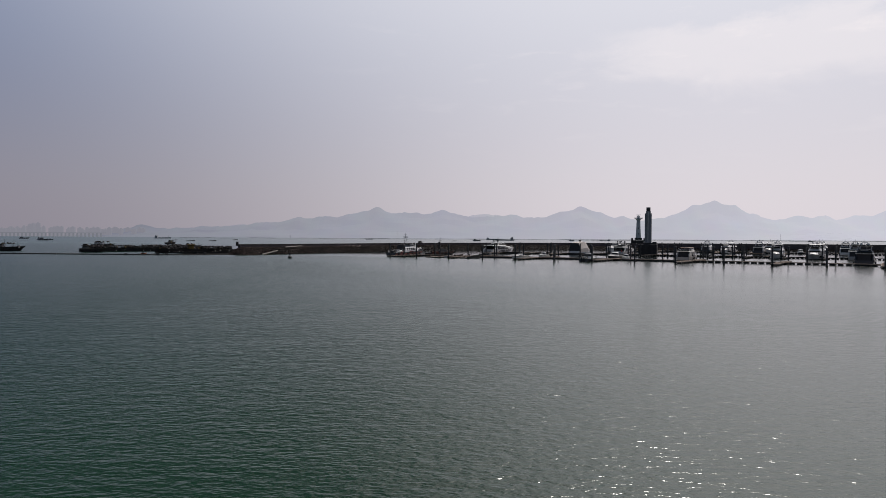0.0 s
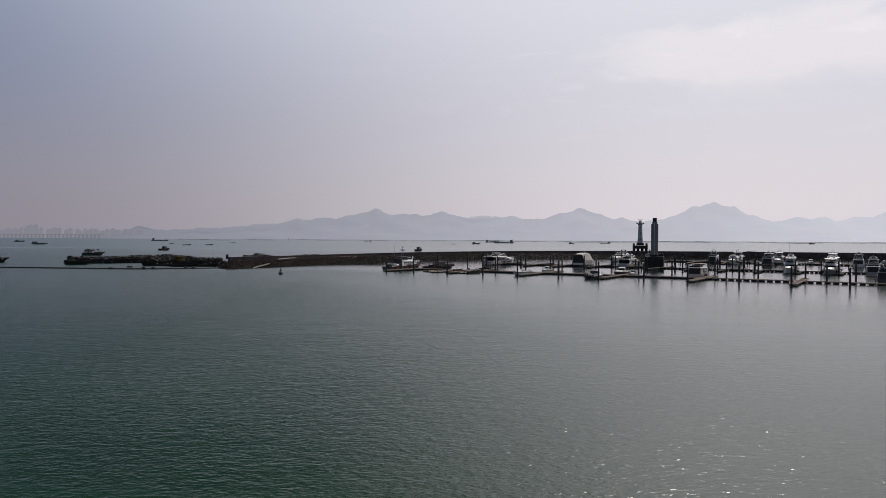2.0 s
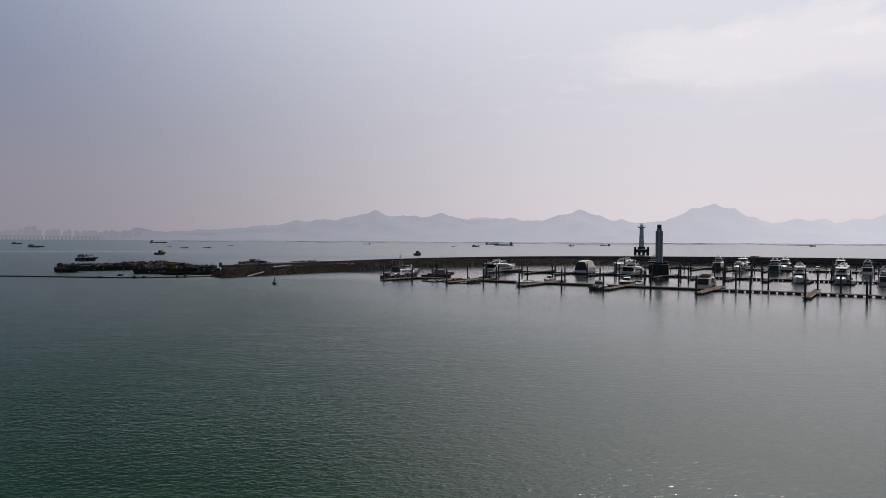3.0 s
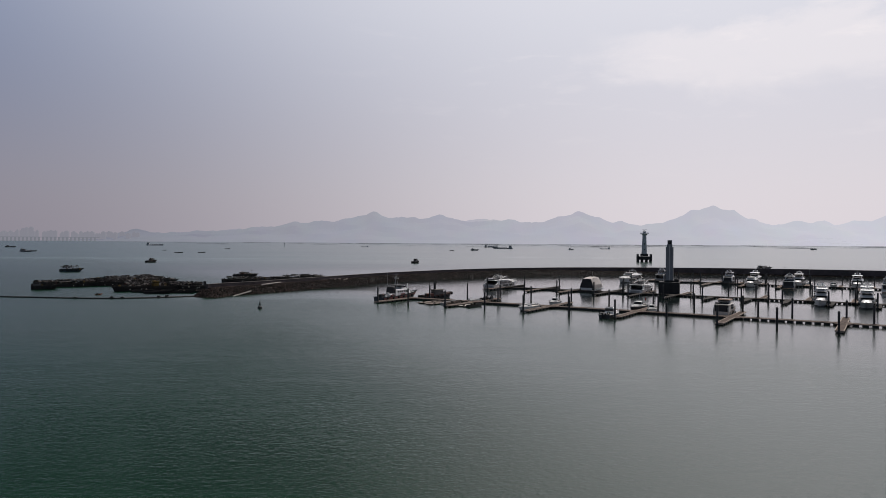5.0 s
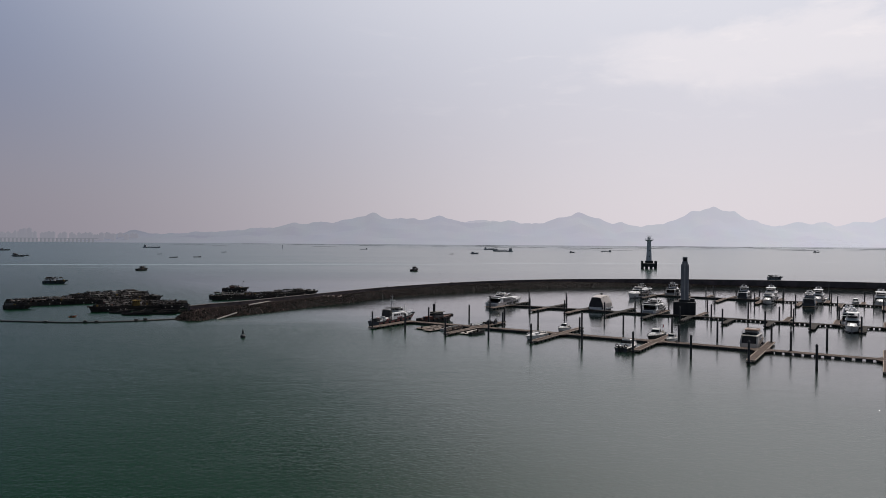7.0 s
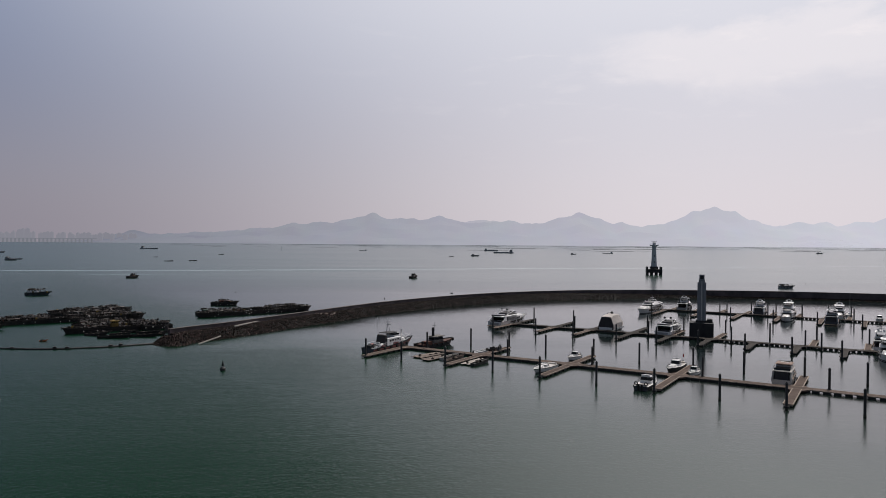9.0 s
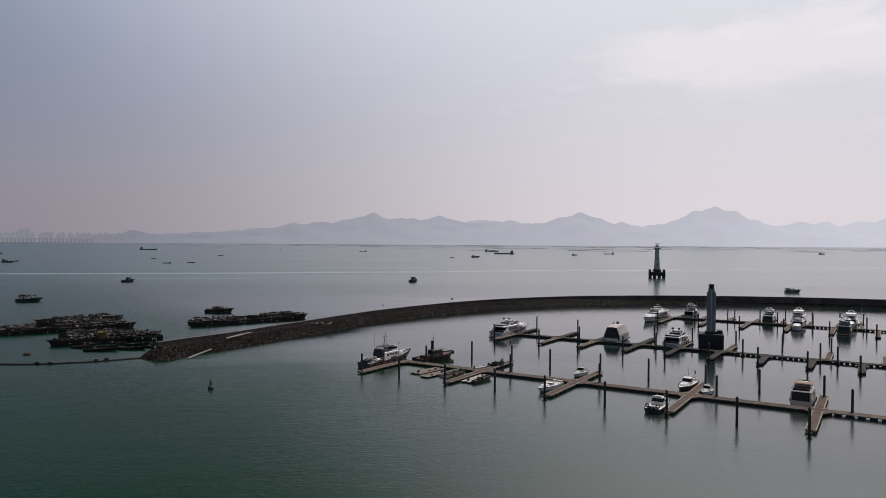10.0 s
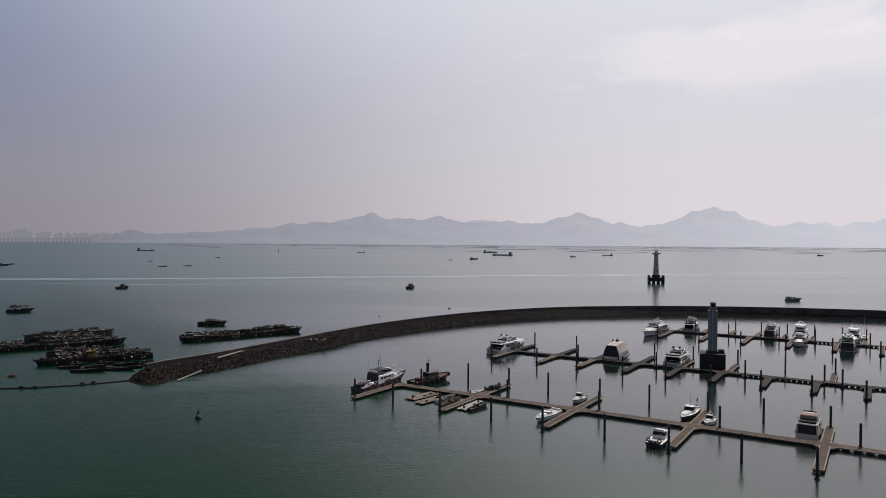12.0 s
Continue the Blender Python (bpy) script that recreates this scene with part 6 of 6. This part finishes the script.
cargo_ship(moor(152, 1760, 180), 52, 9, "long low grey barge far out")
cargo_ship(moor(432, 1810, 180), 28, 7, "small grey ship with tall bridge far out")

# ---- rafts and odd craft by the first finger ----
def timber_raft(m, length, width, label, seed, mat=RAFT_WOOD):
    rng = random.Random(seed)
    t = thing("timber_raft", m, label, "raft", "timber rafts")
    n = 7
    w = width / n
    for k in range(n):
        b = box(B(), -length / 2 + rng.uniform(-0.3, 0.3), length / 2 + rng.uniform(-0.3, 0.3), -width / 2 + k * w + 0.02, -width / 2 + (k + 1) * w - 0.02, 0.28, 0.36 + rng.uniform(0, 0.05))
        part("plank", b, mat, t)
    for x in (-length * 0.38, 0, length * 0.38):
        part("cross_float", box(B(), x - 0.3, x + 0.3, -width / 2, width / 2, -0.25, 0.29, 0.05), FLOAT, t)
    b = B()
    for k in range(4):
        heap(b, rng, rng.uniform(-0.4, 0.4) * length, rng.uniform(-0.25, 0.25) * width, 0.33, rng.uniform(0.3, 0.7), rng.uniform(0.2, 0.5))
    part("gear", b, NET, t)
    return t


timber_raft(berth(13.2, -7.2, 80), 10.0, 3.8, "brown timber raft with scattered gear", 71)
timber_raft(berth(29.2, -8.8, 90), 10.5, 2.8, "pale plank raft moored beside the finger", 72, PALE_WOOD)
timber_raft(berth(17.4, -9.8, 82), 9.5, 3.0, "weathered grey timber raft beside the finger", 73)
skiff(berth(20.4, -7.0, 84), 8.0, 2.2, 74, "white-sided open skiff with dark gear", hull=CREAM, inner=OLD_DECK)
skiff(berth(23.4, -9.4, 90), 10.0, 1.8, 75, "pale brown flat skiff beside the finger", hull=RAFT_WOOD, inner=DECKING)
skiff(berth(31.6, -9.6, 88), 8.6, 1.7, 76, "black skiff with ribbed sides", hull=FLOAT, inner=FLOAT)
skiff(berth(23.6, 6.2, 82), 9.5, 2.4, 77, "white inflatable tender with black engines", hull=WHITE, inner=SILVER, engine=True)
skiff(berth(24.2, 13.2, 86), 5.5, 2.0, 78, "small grey tender with dark covers", hull=SILVER, inner=SILVER, engine=True)

def jet_ski(m, label, mat):
    t = thing("jet_ski", m, label, "jet ski", "jet skis on the finger")
    part("hull", hull_mesh(B(), 3.1, 1.15, 0.55, 0.4, 0.25, rake=0.5, flare=0.8), mat, t)
    part("seat", cabin(B(), -1.1, 0.3, 0.35, 0.95, 0.5, 0.36, 0.3, 0.1, nose=0.3, tail=0.1), RUBBER, t)
    part("cowl", cabin(B(), 0.1, 1.1, 0.45, 1.0, 0.8, 0.45, 0.5, 0.2, nose=0.4, tail=0.1), mat, t)
    part("handlebar", rod(B(), (0.25, -0.4, 1.15), (0.25, 0.4, 1.15), 0.04, n=6), RUBBER, t)
    part("steering_post", rod(B(), (0.5, 0, 0.8), (0.25, 0, 1.15), 0.06, n=6), RUBBER, t)
    return t


for k, (s, q) in enumerate(((25.6, 8.2), (26.7, 10.4), (25.7, 12.4))):
    jet_ski(berth(s, q, 70 + 25 * k, DECK_Z + 0.22), "black covered jet ski parked on the finger", FLOAT if k != 1 else NAVY)

# ---- sailing boat ----
sb = thing("sailing_boat", berth(109.6, 190.0, 90), "small white sailing boat with bare mast", "sailboat")
part("hull", hull_mesh(B(), 9.0, 2.8, 1.2, 0.9, 0.6, rake=1.2, flare=0.8), WHITE, sb)
part("deck", deck_mesh(B(), 9.0, 2.8, 1.2, 0.9, 0.05), CREAM, sb)
part("coachroof", cabin(B(), -1.2, 2.2, 0.9, 1.5, 1.7, 1.3, 0.8, 0.1), WHITE, sb)
part("mast", rod(B(), (0.6, 0, 0.9), (0.6, 0, 10.5), 0.06, 0.04, n=6), STEEL, sb)
part("boom", rod(B(), (0.6, 0, 2.0), (-3.2, 0, 2.1), 0.07, n=6), STEEL, sb)
part("furled_sail", rod(B(), (0.4, 0, 2.2), (-3.0, 0, 2.3), 0.16, n=7), CREAM, sb)

# ---- buoy, boom, pole ----
bu = thing("harbour_buoy", pose(-56.3, 158.6, 0) @ Matrix.Diagonal((0.72, 0.72, 0.95, 1)), "dark pillar buoy floating off the breakwater", "buoy")
part("float_body", lathe(B(), [(0.5, -0.6), (0.95, -0.1), (1.0, 0.55), (0.75, 0.8), (0.3, 0.9)], 16), PILE, bu)
cage = B()
for i in range(4):
    a = math.pi / 4 + i * math.pi / 2
    rod(cage, (0.55 * math.cos(a), 0.55 * math.sin(a), 0.8), (0.2 * math.cos(a), 0.2 * math.sin(a), 2.1), 0.05, n=5)
part("cage", cage, PILE, bu)
part("radar_panels", box(B(), -0.28, 0.28, -0.28, 0.28, 1.1, 1.9, 0.03, 0.1), PILE, bu)
part("lamp", lathe(B(), [(0.14, 2.05), (0.16, 2.4), (0.05, 2.6)], 10), PILE, bu)

boom = thing("floating_boom", pose(0, 0, 0), "dark floating boom of linked pontoons on the water", "boom")
bl = smooth_line([(-90.5, 200.5), (-98, 196), (-106, 191.8), (-122, 188.2), (-158, 193), (-200, 197), (-260, 200)], 3.0)
rng = random.Random(9)
seg = mesh_of("boom_float", rod(B(), (-1.75, 0, 0.12), (1.75, 0, 0.12), 0.34, n=8), FLOAT)
for k, (p, q) in enumerate(zip(bl, bl[1:])):
    ang = math.degrees(math.atan2(q.y - p.y, q.x - p.x))
    mid = (p + q) / 2
    shared("boom_float", seg, boom, pose(mid.x, mid.y + rng.uniform(-0.15, 0.15), 0, 0, 0, ang + rng.uniform(-3, 3)) @ Matrix.Diagonal(((q - p).length / 3.45, 1, 1, 1)))
    if k in (2, 3, 7, 8, 12):
        b = box(B(), -0.5, 0.5, -0.4, 0.4, 0.3, 0.6 + 0.4 * rng.random(), 0.06)
        part("drum", b, FLOAT, boom, at=pose(mid.x, mid.y, 0, 0, 0, ang + 20))
skiff(moor(-128.0, 204.5, 8), 2.4, 1.0, 81, "small orange plastic boat floating loose", hull=ORANGE, inner=ORANGE)
pm = thing("channel_pole", pose(-470, 1970, 0), "thin dark channel marker pole in the bay", "marker pole")
part("pole", rod(B(), (0, 0, -2), (0, 0, 11), 0.6, n=6), SHIP_GREY, pm)
part("topmark", lathe(B(), [(0.9, 8.5), (0.9, 10.5)], 8), SHIP_GREY, pm)
dr = thing("drum_float", pose(4, 413, 0), "dark drum drifting outside the breakwater", "float")
part("drum", rod(B(), (-0.7, 0, 0.1), (0.7, 0.15, 0.1), 0.36, n=10), FLOAT, dr)
part("band", rod(B(), (-0.1, 0.065, 0.1), (0.1, 0.085, 0.1), 0.39, n=10), RUBBER, dr)

for x, y in ((287, 534), (693, 1179), (-34, 370), (-4, 536), (288, 1518), (825, 1281), (-129, 409)):
    t = thing("net_float", pose(x, y, 0) @ Matrix.Diagonal((0.6, 0.6, 0.5, 1)), "small dark net float on the open water", "float", "net floats")
    part("ball", lathe(B(), [(0.05, -0.4), (0.55, -0.2), (0.7, 0.2), (0.5, 0.6), (0.05, 0.75)], 10), FLOAT, t)
    part("stick", rod(B(), (0, 0, 0.6), (0.1, 0, 2.0), 0.06, n=5), OLD_WOOD, t)
